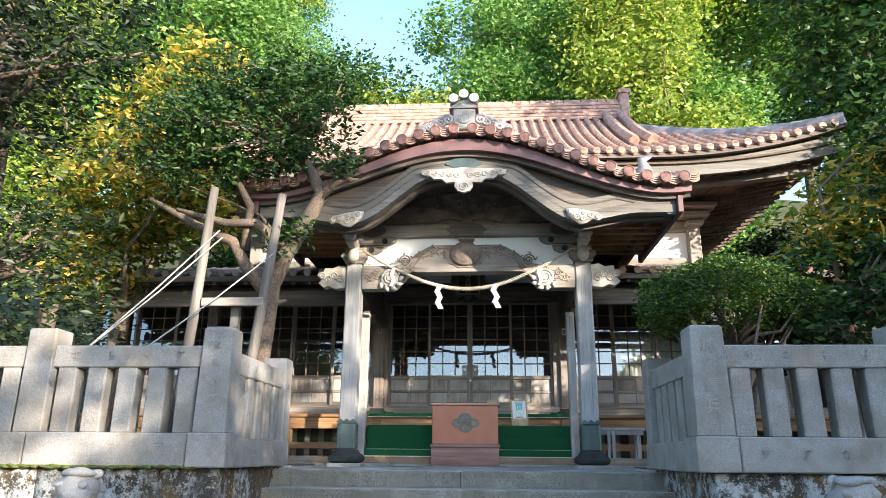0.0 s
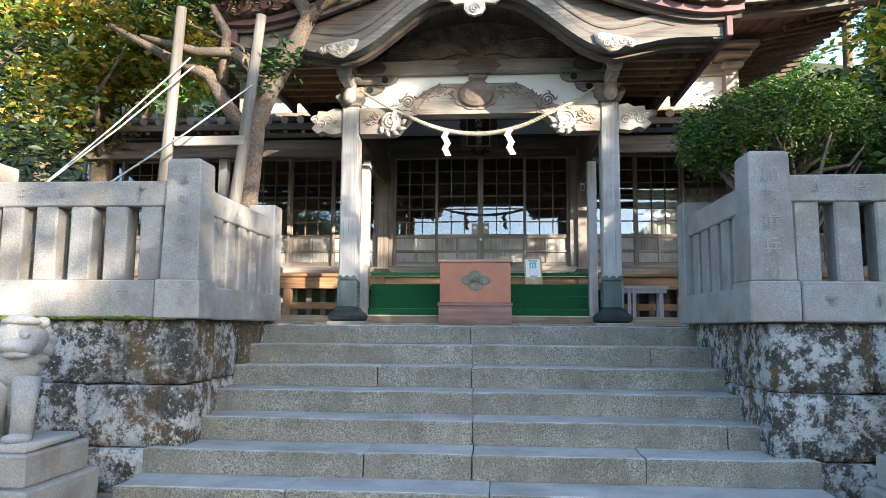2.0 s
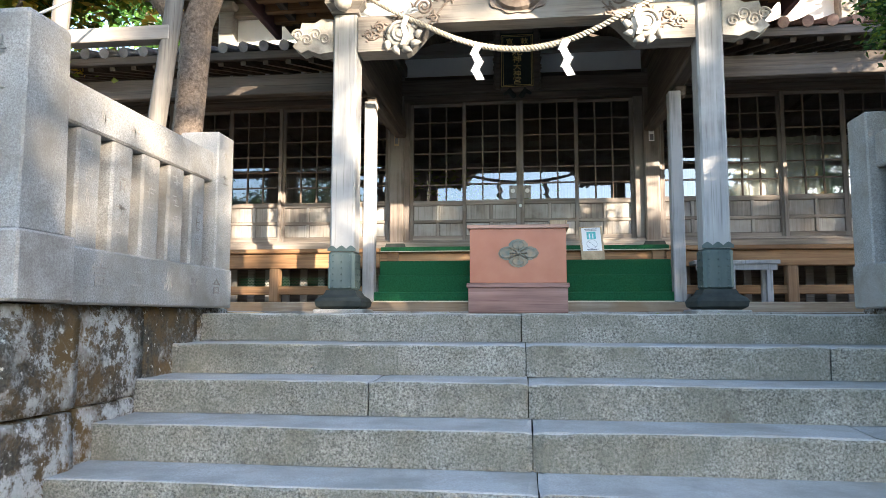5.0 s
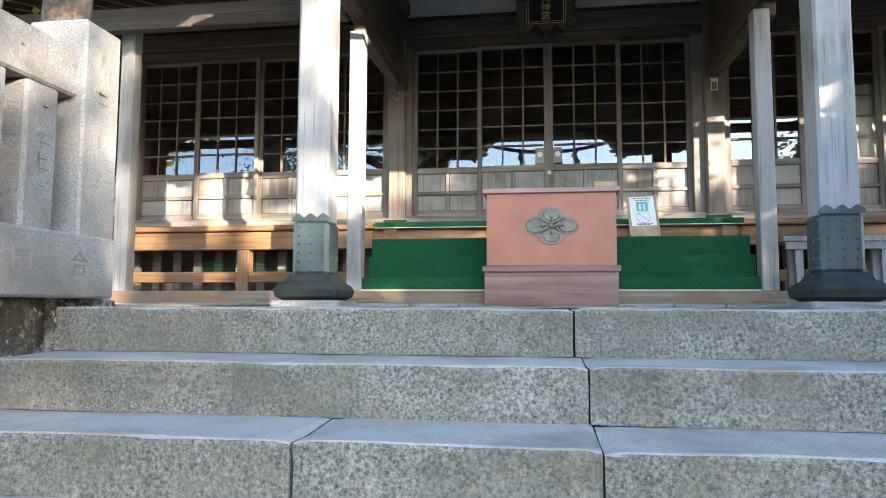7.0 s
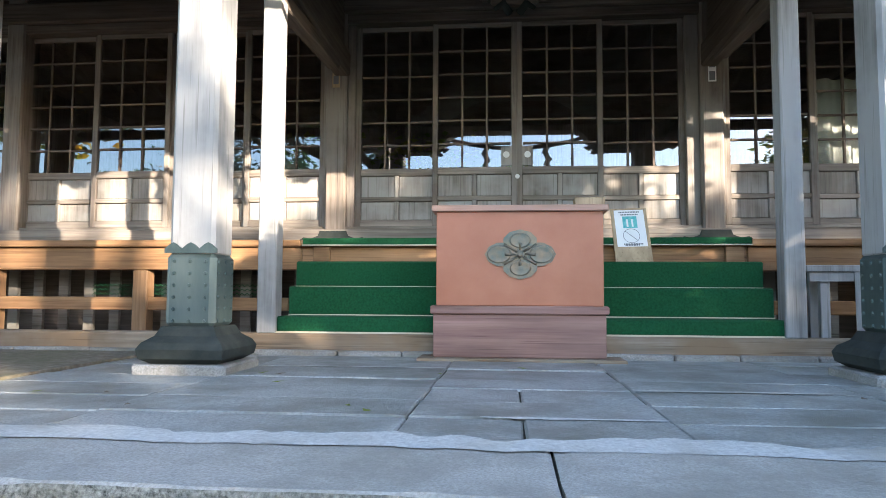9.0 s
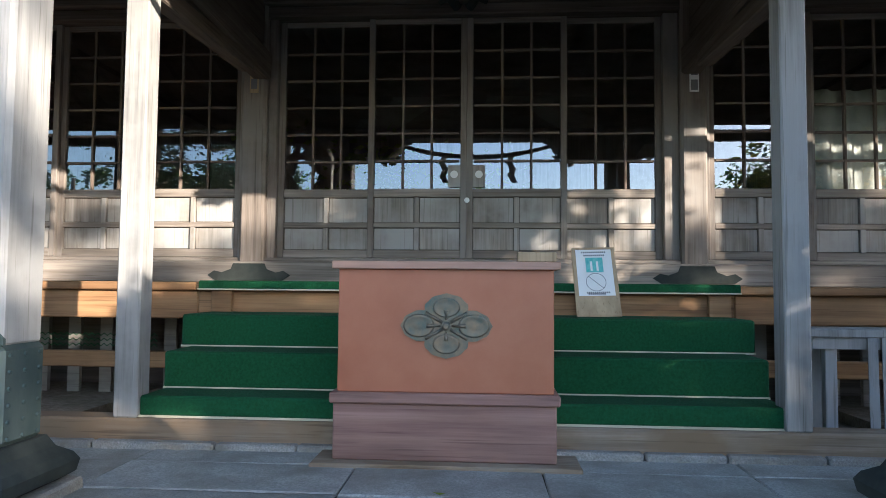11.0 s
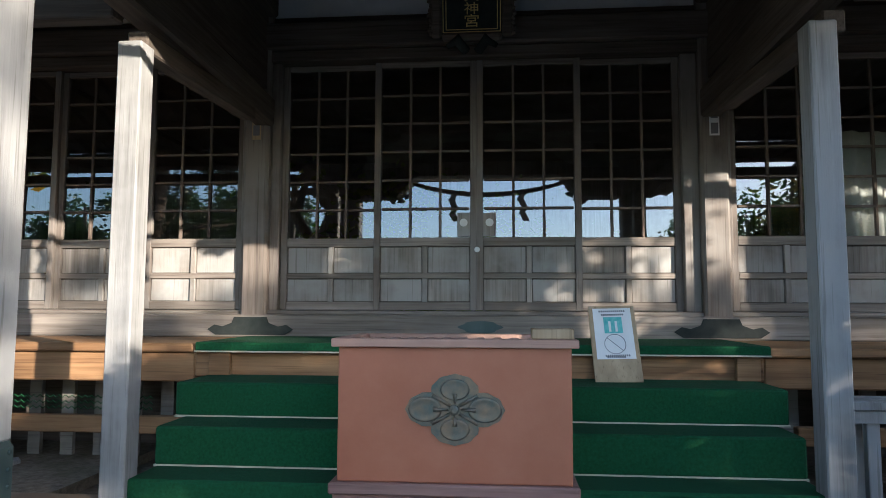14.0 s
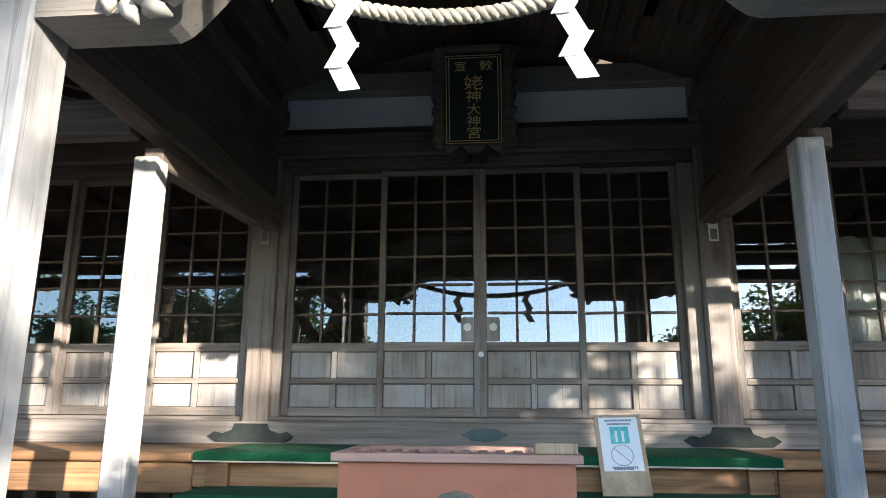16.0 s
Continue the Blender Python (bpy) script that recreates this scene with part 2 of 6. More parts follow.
STRAW = paint("pale_straw_rope", (0.34, 0.29, 0.21), (0.56, 0.51, 0.41), 0.85, 25.0, bumps=0.5)
NYLON = paint("grey_rope", (0.26, 0.26, 0.24), (0.44, 0.44, 0.41), 0.8, 40.0)
GOLD = paint("worn_gold", (0.62, 0.44, 0.14), (0.85, 0.66, 0.28), 0.5, 20.0, 0.1)
TEAL = paint("print_teal", (0.1, 0.45, 0.45), (0.25, 0.62, 0.6), 0.7, 40.0)
INK = paint("grey_ink", (0.12, 0.13, 0.14), (0.2, 0.2, 0.22), 0.7)
BARK = stone("tree_bark", (0.07, 0.05, 0.035), (0.22, 0.17, 0.13), 35.0, (0.1, 0.085, 0.07), relief=1.0)
MOSS = paint("moss", (0.05, 0.075, 0.012), (0.14, 0.16, 0.03), 0.95, 20.0, bumps=1.0)
CLOTH = paint("white_curtain", (0.62, 0.62, 0.58), (0.76, 0.76, 0.72), 0.9, 3.0, streak=True)
ALU = paint("aluminium", (0.45, 0.46, 0.48), (0.55, 0.56, 0.58), 0.4, 10.0, 0.6)
GLASS = glassy("window_glass")
LEAF_SUN = leafy("sunlit_forest_leaves", ((0.0, (0.08, 0.15, 0.025)), (0.5, (0.2, 0.28, 0.045)), (1.0, (0.36, 0.38, 0.09))), 0.45)
LEAF_FRESH = leafy("fresh_forest_leaves", ((0.0, (0.05, 0.125, 0.03)), (0.5, (0.12, 0.24, 0.06)), (1.0, (0.24, 0.36, 0.1))), 0.45)
LEAF_MID = leafy("broadleaf", ((0.0, (0.012, 0.04, 0.012)), (0.6, (0.035, 0.09, 0.02)), (1.0, (0.09, 0.14, 0.03))), 0.3)
LEAF_EVER = leafy("evergreen_leaves", ((0.0, (0.01, 0.03, 0.01)), (0.6, (0.026, 0.068, 0.016)), (1.0, (0.085, 0.13, 0.026))), 0.28)
LEAF_DARK = leafy("dark_evergreen_leaves", ((0.0, (0.008, 0.018, 0.007)), (0.7, (0.018, 0.036, 0.012)), (1.0, (0.05, 0.062, 0.02))), 0.25)
LEAF_YEL = leafy("yellowing_leaves", ((0.0, (0.05, 0.1, 0.015)), (0.5, (0.18, 0.21, 0.03)), (0.75, (0.46, 0.34, 0.06)), (1.0, (0.58, 0.36, 0.08))), 0.45)
LEAF_CLIP = leafy("clipped_shrub_leaves", ((0.0, (0.012, 0.04, 0.01)), (0.6, (0.045, 0.095, 0.016)), (1.0, (0.17, 0.21, 0.032))), 0.3)


# ---------- building helpers ----------
def thing(name, at, label, category, group="", kind=""):
    ob = new(name)
    ob.empty_display_size = 0.1
    ob.location = at
    return tagged(ob, label, category, group, kind)


def origin_of(ob):
    while ob.parent:
        ob = ob.parent
    return ob.location.copy()


def part(name, bm, material, parent=None, label="", smooth=False):
    me = bpy.data.meshes.new(name)
    if parent is not None:
        bmesh.ops.translate(bm, vec=-origin_of(parent), verts=bm.verts)
    bm.to_mesh(me)
    bm.free()
    if smooth:
        me.polygons.foreach_set("use_smooth", [True] * len(me.polygons))
    me.materials.append(material)
    ob = new(name, me)
    if parent is not None:
        ob.parent = parent
    if label:
        ob["label"] = label
    return ob


def solid(name, bm, material, label, category, kind="", group="", smooth=False):
    """A thing of one single mesh, with its origin at the middle of its foot."""
    co = [v.co for v in bm.verts]
    at = Vector(((min(c.x for c in co) + max(c.x for c in co)) / 2, (min(c.y for c in co) + max(c.y for c in co)) / 2, min(c.z for c in co)))
    bmesh.ops.translate(bm, vec=-at, verts=bm.verts)
    ob = part(name, bm, material, smooth=smooth)
    ob.location = at
    return tagged(ob, label, category, group, kind)


def B():
    return bmesh.new()


def box(bm, x0, x1, y0, y1, z0, z1, bev=0.0, m=None):
    r = bmesh.ops.create_cube(bm, size=1.0)
    vs = r["verts"]
    for v in vs:
        v.co = Vector((x0 + (v.co.x + 0.5) * (x1 - x0), y0 + (v.co.y + 0.5) * (y1 - y0), z0 + (v.co.z + 0.5) * (z1 - z0)))
    if m is not None:
        bmesh.ops.transform(bm, matrix=m, verts=vs)
    if bev > 0:
        es = list({e for v in vs for e in v.link_edges})
        bmesh.ops.bevel(bm, geom=es, offset=bev, segments=1, affect="EDGES")
    return bm


def tube(bm, pts, radii, seg=8, caps=True):
    """A round bar along points with a radius at each."""
    pts = [Vector(p) for p in pts]
    rings = []
    side = None
    for i, p in enumerate(pts):
        d = (pts[min(i + 1, len(pts) - 1)] - pts[max(i - 1, 0)]).normalized()
        if side is None:
            side = d.orthogonal().normalized()
        side = (side - d * side.dot(d)).normalized()
        up = d.cross(side)
        r = radii[i] if hasattr(radii, "__len__") else radii
        rings.append([bm.verts.new(p + (side * math.cos(a) + up * math.sin(a)) * r) for a in [2 * math.pi * k / seg for k in range(seg)]])
    for a, b in zip(rings, rings[1:]):
        for k in range(seg):
            bm.faces.new((a[k], a[(k + 1) % seg], b[(k + 1) % seg], b[k]))
    if caps:
        bm.faces.new(rings[0][::-1])
        bm.faces.new(rings[-1])
    return bm


def bar(bm, a, b, w, h, bev=0.0):
    """A squared bar from a to b, w wide and h high."""
    a, b = Vector(a), Vector(b)
    d = b - a
    m = Matrix.Translation((a + b) / 2) @ d.to_track_quat("Y", "Z").to_matrix().to_4x4()
    return box(bm, -w / 2, w / 2, -d.length / 2, d.length / 2, -h / 2, h / 2, bev, m)


def slab_x(bm, xs, top, bottom, y0, y1):
    """A board in the xz plane with a curved upper and lower edge, from y0 to y1."""
    rows = []
    for x in xs:
        rows.append([bm.verts.new((x, y, z)) for y, z in ((y0, bottom(x)), (y1, bottom(x)), (y1, top(x)), (y0, top(x)))])
    for a, b in zip(rows, rows[1:]):
        for k in range(4):
            bm.faces.new((a[k], b[k], b[(k + 1) % 4], a[(k + 1) % 4]))
    bm.faces.new(rows[0])
    bm.faces.new(rows[-1][::-1])
    bmesh.ops.recalc_face_normals(bm, faces=bm.faces)
    return bm


def prism(bm, outline, y0, y1):
    """An outline of (x, z) pairs, drawn out from y0 to y1."""
    a = [bm.verts.new((x, y0, z)) for x, z in outline]
    b = [bm.verts.new((x, y1, z)) for x, z in outline]
    k = len(a)
    for i in range(k):
        bm.faces.new((a[i], a[(i + 1) % k], b[(i + 1) % k], b[i]))
    bm.faces.new(a[::-1])
    bm.faces.new(b)
    bmesh.ops.recalc_face_normals(bm, faces=bm.faces)
    return bm


def lathe(bm, profile, at, seg=16, m=None):
    rings = []
    for r, z in profile:
        ring = []
        for k in range(seg):
            a = 2 * math.pi * k / seg
            v = Vector((r * math.cos(a), r * math.sin(a), z))
            if m is not None:
                v = m @ v
            ring.append(bm.verts.new(v + Vector(at)))
        rings.append(ring)
    for a, b in zip(rings, rings[1:]):
        for k in range(seg):
            bm.faces.new((a[k], a[(k + 1) % seg], b[(k + 1) % seg], b[k]))
    bm.faces.new(rings[0][::-1])
    bm.faces.new(rings[-1])
    return bm


def sq_lathe(bm, profile, cx, cy):
    """A square section whose half width changes with height."""
    rings = [[bm.verts.new((cx + sx * r, cy + sy * r, z)) for sx, sy in ((-1, -1), (1, -1), (1, 1), (-1, 1))] for r, z in profile]
    for a, b in zip(rings, rings[1:]):
        for k in range(4):
            bm.faces.new((a[k], a[(k + 1) % 4], b[(k + 1) % 4], b[k]))
    bm.faces.new(rings[0][::-1])
    bm.faces.new(rings[-1])
    return bm


def chamfer_box(bm, x0, x1, y0, y1, z0, z1, b):
    return box(bm, x0, x1, y0, y1, z0, z1, b)


def grain(p, s, seed=0.0):
    return noise.noise(Vector((p[0] * s + seed, p[1] * s - seed, p[2] * s + 3 * seed)))


def rough_block(bm, x0, x1, y0, y1, z0, z1, bev, amp, seed):
    """A hewn stone: bevelled and slightly uneven."""
    box(bm, x0, x1, y0, y1, z0, z1, bev)
    for v in bm.verts:
        q = v.co
        v.co = q + Vector((grain(q, 2.1, seed), grain(q, 2.3, seed + 9), grain(q, 2.6, seed + 5))) * amp
    return bm


def hewn_step(bm, x0, x1, y0, y1, z0, z1, seed):
    """A long step stone: worn round nose, chipped and wavering along its length."""
    k = max(3, int((x1 - x0) / 0.045))
    rows = []
    for i in range(k + 1):
        x = x0 + (x1 - x0) * i / k
        end = min(i, k - i)
        pinch = 0.010 if end == 0 else 0.0
        wob = 0.010 * grain((x, y0, z1), 1.6, seed) + 0.006 * grain((x, y0, z1), 9.0, seed + 2)
        chip = max(0.0, grain((x, y0, z1), 4.5, seed + 7) - 0.28) * 0.07
        up = 0.006 * grain((x, y1, z1), 2.0, seed + 4) - pinch
        r = 0.013 + 0.006 * grain((x, z1, y0), 7.0, seed + 5) + chip
        prof = [(y0 + wob + pinch, z0), (y0 + wob + 0.004 + pinch, z1 - 0.09), (y0 + wob + pinch, z1 - r * 1.2), (y0 + wob + r * 0.3 + pinch, z1 - r * 0.4 + up), (y0 + wob + r + pinch, z1 + up), (y0 + 0.16, z1 + up * 1.2 - 0.003), (y1, z1 + 0.002), (y1, z0)]
        rows.append([bm.verts.new((x + 0.006 * grain((x, p[0], p[1]), 12, seed) * (end == 0), *p)) for p in prof])
    for a, b in zip(rows, rows[1:]):
        for q in range(8):
            bm.faces.new((a[q], b[q], b[(q + 1) % 8], a[(q + 1) % 8]))
    bm.faces.new(rows[0])
    bm.faces.new(rows[-1][::-1])
    bmesh.ops.recalc_face_normals(bm, faces=bm.faces)
    return bm


def boulder(bm, x0, x1, y0, y1, z0, z1, seed, amp=0.035):
    """A squared field stone with swollen, broken faces."""
    c = Vector(((x0 + x1) / 2, (y0 + y1) / 2, (z0 + z1) / 2))
    h = Vector(((x1 - x0) / 2, (y1 - y0) / 2, (z1 - z0) / 2))
    bmesh.ops.create_cube(bm, size=2.0)
    bmesh.ops.subdivide_edges(bm, edges=list(bm.edges), cuts=6, use_grid_fill=True)
    for v in bm.verts:
        u = v.co.copy()
        q = c + Vector((u.x * h.x, u.y * h.y, u.z * h.z))
        soft = sum(max(0.0, abs(w) - 0.72) for w in u) / 0.28
        pull = 0.008 * max(0.0, soft - 1.0)
        q -= Vector((math.copysign(pull, u.x), math.copysign(pull, u.y), math.copysign(pull, u.z)))
        nz = Vector((grain(q, 2.4, seed), grain(q, 2.6, seed + 9), grain(q, 2.2, seed + 5))) * amp + Vector((grain(q, 9, seed), grain(q, 9, seed + 3), grain(q, 9, seed + 6))) * amp * 0.35
        inner = 1.0 - 0.6 * min(1.0, soft)
        v.co = q + nz * inner
    return bm


def cloud(name, pts, size, material, parent, rng, aspect=0.5, lift=0.35, spread=0.4):
    """A crown: a folded leaf at every point."""
    k = len(pts)
    d = rng.normal(size=(k, 3))
    d[:, 2] = d[:, 2] * lift - 0.15
    d /= np.linalg.norm(d, axis=1)[:, None]
    s = np.cross(d, rng.normal(size=(k, 3)))
    s /= np.linalg.norm(s, axis=1)[:, None]
    nrm = np.cross(d, s)
    L = size * (1 + spread * rng.uniform(-1, 1, k))[:, None]
    v = np.empty((k, 4, 3))
    v[:, 0], v[:, 2] = pts, pts + d * L
    v[:, 1] = pts + d * L * 0.45 + s * L * aspect * 0.5 + nrm * L * 0.08
    v[:, 3] = pts + d * L * 0.45 - s * L * aspect * 0.5 + nrm * L * 0.08
    v = v.reshape(-1, 3) - np.array(origin_of(parent))
    i = np.arange(k)[:, None] * 4
    f = np.concatenate([i + np.array([0, 1, 2]), i + np.array([0, 2, 3])], axis=1).reshape(-1)
    me = bpy.data.meshes.new(name)
    me.vertices.add(len(v))
    me.vertices.foreach_set("co", v.astype(np.float32).ravel())
    me.loops.add(len(f))
    me.loops.foreach_set("vertex_index", f.astype(np.int32))
    me.polygons.add(len(f) // 3)
    me.polygons.foreach_set("loop_start", np.arange(0, len(f), 3, dtype=np.int32))
    me.update(calc_edges=True)
    me.materials.append(material)
    ob = new(name, me)
    ob.parent = parent
    return ob


def clumps(rng, blobs, per, clump_r, leaves):
    """Points of leaves in clumps strewn through the outer part of ellipsoid blobs ((x, y, z), (rx, ry, rz))."""
    out, centres = [], []
    for c, r in blobs:
        vol = (r[0] * r[1] * r[2]) ** (2 / 3)
        k = max(6, int(per * vol))
        d = rng.normal(size=(k, 3))
        d /= np.linalg.norm(d, axis=1)[:, None]
        d *= rng.uniform(0.45, 1.05, k)[:, None] ** 0.6
        cc = np.array(c) + d * np.array(r)
        centres.append(cc)
        rad = clump_r * rng.uniform(0.6, 1.3, k)
        q = rng.normal(size=(k, leaves, 3)) * 0.5
        q[:, :, 2] *= 0.6
        out.append((cc[:, None, :] + q * rad[:, None, None]).reshape(-1, 3))
    return np.concatenate(out), np.concatenate(centres)


def tree(name, base, trunk, radii, blobs, per, clump_r, leaves, size, leaf_mat, label, seed, limbs=10, aspect=0.5, group="", lift=0.35):
    rng = np.random.default_rng(seed)
    t = thing(name, base, label, "tree" if "shrub" not in name else "shrub", group)
    bm = tube(B(), trunk, radii, 9)
    for v in bm.verts:
        v.co += Vector((grain(v.co, 3, seed), grain(v.co, 3, seed + 4), 0)) * 0.12 * radii[0]
    part("trunk", bm, BARK, t, smooth=True)
    pts, centres = clumps(rng, blobs, per, clump_r, leaves)
    bm = B()
    tr = [Vector(p) for p in trunk]
    for k in rng.choice(len(centres), min(limbs, len(centres)), replace=False):
        end = Vector(centres[k])
        start = min(tr[1:], key=lambda p: (p - end).length + 0.6 * max(0, p.z - end.z))
        midp = start.lerp(end, 0.5) + Vector(rng.normal(size=3)) * 0.12 * (end - start).length
        r0 = min(radii[-1] * 0.9, 0.35 * radii[0]) + 0.01
        tube(bm, (start, start.lerp(midp, 0.5) + Vector((0, 0, 0.05)), midp, end), (r0, r0 * 0.75, r0 * 0.5, r0 * 0.15), 6)
    if bm.verts:
        part("branching", bm, BARK, t, smooth=True)
    else:
        bm.free()
    cloud("crown", pts, size, leaf_mat, t, rng, aspect, lift)
    return t


# ---------- ground, terrace, steps ----------
bm = B()
box(bm, -250, 250, -250, 250, -0.3, 0.0)
tagged(part("ground", bm, EARTH), "packed earth forecourt reaching to the horizon", "ground", kind="structure")
EDGE = [8.84 - 0.42 * k for k in range(7)]          # front edges of the treads
bm = B()
box(bm, -30, -2.75, 7.05, 40, 0.0, 1.40)
box(bm, 2.6, 30, 7.05, 40, 0.0, 1.40)
box(bm, -2.75, 2.6, 12.3, 40, 0.0, LAND - 0.06)
tagged(part("terrace", bm, EARTH), "raised earth terrace behind the retaining walls", "ground", kind="structure")
bm = B()
g = 40
vs = [[bm.verts.new((x, y, 1.3 + max(0, y - 24) * 0.62 + 1.2 * noise.noise(Vector((x * 0.1, y * 0.1, 0))) * min(1, max(0, (y - 24) / 8)))) for x in np.linspace(-45, 45, g)] for y in np.linspace(23, 60, g)]
for a, b in zip(vs, vs[1:]):
    for k in range(g - 1):
        bm.faces.new((a[k], a[k + 1], b[k + 1], b[k]))
tagged(part("hillside", bm, FOREST, smooth=True), "wooded hillside rising behind the hall", "hill", kind="structure")

stairs = thing("stairs", (CX, 7.5, 0.0), "broad flight of worn grey granite steps", "stairs", kind="structure")
bm = B()
for k in range(7):
    box(bm, -2.72, 2.6, EDGE[k] + 0.06, EDGE[k] + 0.7, 0.0, LAND - 0.2 * k - 0.05)
part("core", bm, JOINT, stairs)
SPLITS = [(-0.13,), (-0.1, 1.72), (-1.02, -0.09), (-0.07, 1.62), (-0.05, 2.05), (-0.9, -0.04, 1.3), (-1.4, 0.1)]
for k in range(7):
    top = LAND - 0.2 * k
    xs = [-2.72 if k else -2.62, *SPLITS[k], 2.6]
    for i, (a, b) in enumerate(zip(xs, xs[1:])):
        bm = B()
        hewn_step(bm, a + 0.004, b - 0.004, EDGE[k], EDGE[k] + 0.56, top - 0.197, top + 0.002 * (i % 2), k * 3.1 + i)
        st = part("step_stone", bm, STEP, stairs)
        st.data.materials.append(STEP_SKYLIT)          # paler colour stands in for skylight on the treads
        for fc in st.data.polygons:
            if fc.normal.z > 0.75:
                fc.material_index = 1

# landing paved with slabs
pave = thing("landing_paving", (CX, 10.4, LAND), "blue-grey stone paving of the landing", "pavement", kind="structure")
bm = box(B(), -6.0, 6.0, EDGE[0] + 0.5, 12.35, LAND - 0.25, LAND - 0.012)
part("bed", bm, JOINT, pave)
rng = np.random.default_rng(4)
ys = [EDGE[0] + 0.566, 9.77, 10.14, 10.53, 10.87, 11.35, 11.82, 12.3]
for j, (ya, yb) in enumerate(zip(ys, ys[1:])):
    cols = [-4.8, -3.6, -2.75, -1.77, -0.61, 0.309, 1.32, 2.5, 3.7, 4.8]
    if j in (0, 2):
        cols.append(-0.2)
        cols.sort()
    xs = [-5.9, *cols, 5.9]
    for a, b in zip(xs, xs[1:]):
        bm = B()
        rough_block(bm, a + 0.0025, b - 0.0025, ya + 0.003, yb - 0.003, LAND - 0.08, LAND + rng.uniform(-0.005, 0.004), 0.007, 0.006, j + a)
        part("paving_slab", bm, PAVE, pave)

bm = B()
top_, low_ = [], []
for i in range(120):
    x = -2.55 + 5.05 * i / 119
    e = 0.08 * noise.noise(Vector((x * 2.2, 0, 0))) + 0.06 * noise.noise(Vector((x * 9, 3, 0))) + 0.03 * noise.noise(Vector((x * 23, 5, 0)))
    low_.append(bm.verts.new((x, EDGE[0] + 0.43 + 0.3 * e, LAND + 0.0045)))
    top_.append(bm.verts.new((x, EDGE[0] + 0.6 + e, LAND + 0.0055)))
for i in range(119):
    bm.faces.new((low_[i], low_[i + 1], top_[i + 1], top_[i]))
part("mortar_strip", bm, MORTAR, pave, "pale worn mortar along the top step")
for y, xa, xb in ((9.77, -0.35, 0.3), (10.53, 0.32, 1.25), (11.35, -1.5, -0.62)):
    bm = B()
    k = 44
    lo, hi = [], []
    for q in range(k + 1):
        x = xa + (xb - xa) * q / k
        w = 0.012 + 0.03 * max(0.0, noise.noise(Vector((x * 7, y, 1)))) + 0.01 * noise.noise(Vector((x * 25, y, 4)))
        w *= min(1.0, 6 * q / k, 6 * (k - q) / k)
        lo.append(bm.verts.new((x, y - 0.006 - w, LAND + 0.0062)))
        hi.append(bm.verts.new((x, y + 0.004 + 0.4 * w, LAND + 0.0062)))
    for q in range(k):
        bm.faces.new((lo[q], lo[q + 1], hi[q + 1], hi[q]))
    part("spalled_mortar", bm, MORTAR, pave, "pale crumbling mortar in a joint")

# ---------- retaining walls ----------
def wall_stones(parent, course, x0, x1, y0, y1, axis, seed):
    """Three courses of big rough stones along one face."""
    r = np.random.default_rng(seed)
    for c, (za, zb) in enumerate(course):
        if axis == "x":
            p = x0
            while p < x1 - 0.15:
                q = min(x1, p + r.uniform(0.6, 1.5))
                if x1 - q < 0.3:
                    q = x1
                bm = B()
                out = 0.05 * (len(course) - c) * 0.5
                boulder(bm, p + 0.001, q - 0.001, y0 - out, y1, za, zb, seed + p + c)
                part("wall_stone", bm, WALLSTONE, parent, smooth=True)
                p = q
        else:
            p = y0
            while p < y1 - 0.15:
                q = min(y1, p + r.uniform(0.5, 0.95))
                if y1 - q < 0.3:
                    q = y1
                bm = B()
                boulder(bm, x0, x1, p, q, za, zb, seed + p + c)
                part("wall_stone", bm, WALLSTONE, parent, smooth=True)
                p = q


COURSES = ((0.0, 0.36), (0.36, 0.88), (0.88, 1.43))
wl = thing("retaining_wall", (-4.5, 7.0, 0), "old rough retaining wall stained dark with pale lichen", "wall", kind="structure")
wall_stones(wl, COURSES, -9.0, -2.42, 6.9, 7.4, "x", 3)
wall_stones(wl, COURSES, -2.8, -2.46, 7.41, 9.3, "y", 8)
wr = thing("retaining_wall", (4.5, 7.0, 0), "old rough retaining wall stained dark with pale lichen", "wall", kind="structure")
wall_stones(wr, COURSES, 2.30, 9.0, 6.9, 7.4, "x", 21)
wall_stones(wr, COURSES, 2.3, 2.64, 7.41, 9.3, "y", 27)
bm = B()
r_ = np.random.default_rng(12)
for k in range(260):
    x = r_.uniform(-4.6, -2.6)
    bmesh.ops.create_icosphere(bm, subdivisions=1, radius=r_.uniform(0.012, 0.035), matrix=Matrix.Translation((x, 6.855 + r_.uniform(-0.05, 0.02), 1.43 + r_.uniform(-0.005, 0.012))) @ Matrix.Diagonal((1.6, 1, 0.6, 1)))
solid("moss_tuft", bm, MOSS, "bright green moss along the wall top", "moss", kind="stuff", smooth=True)


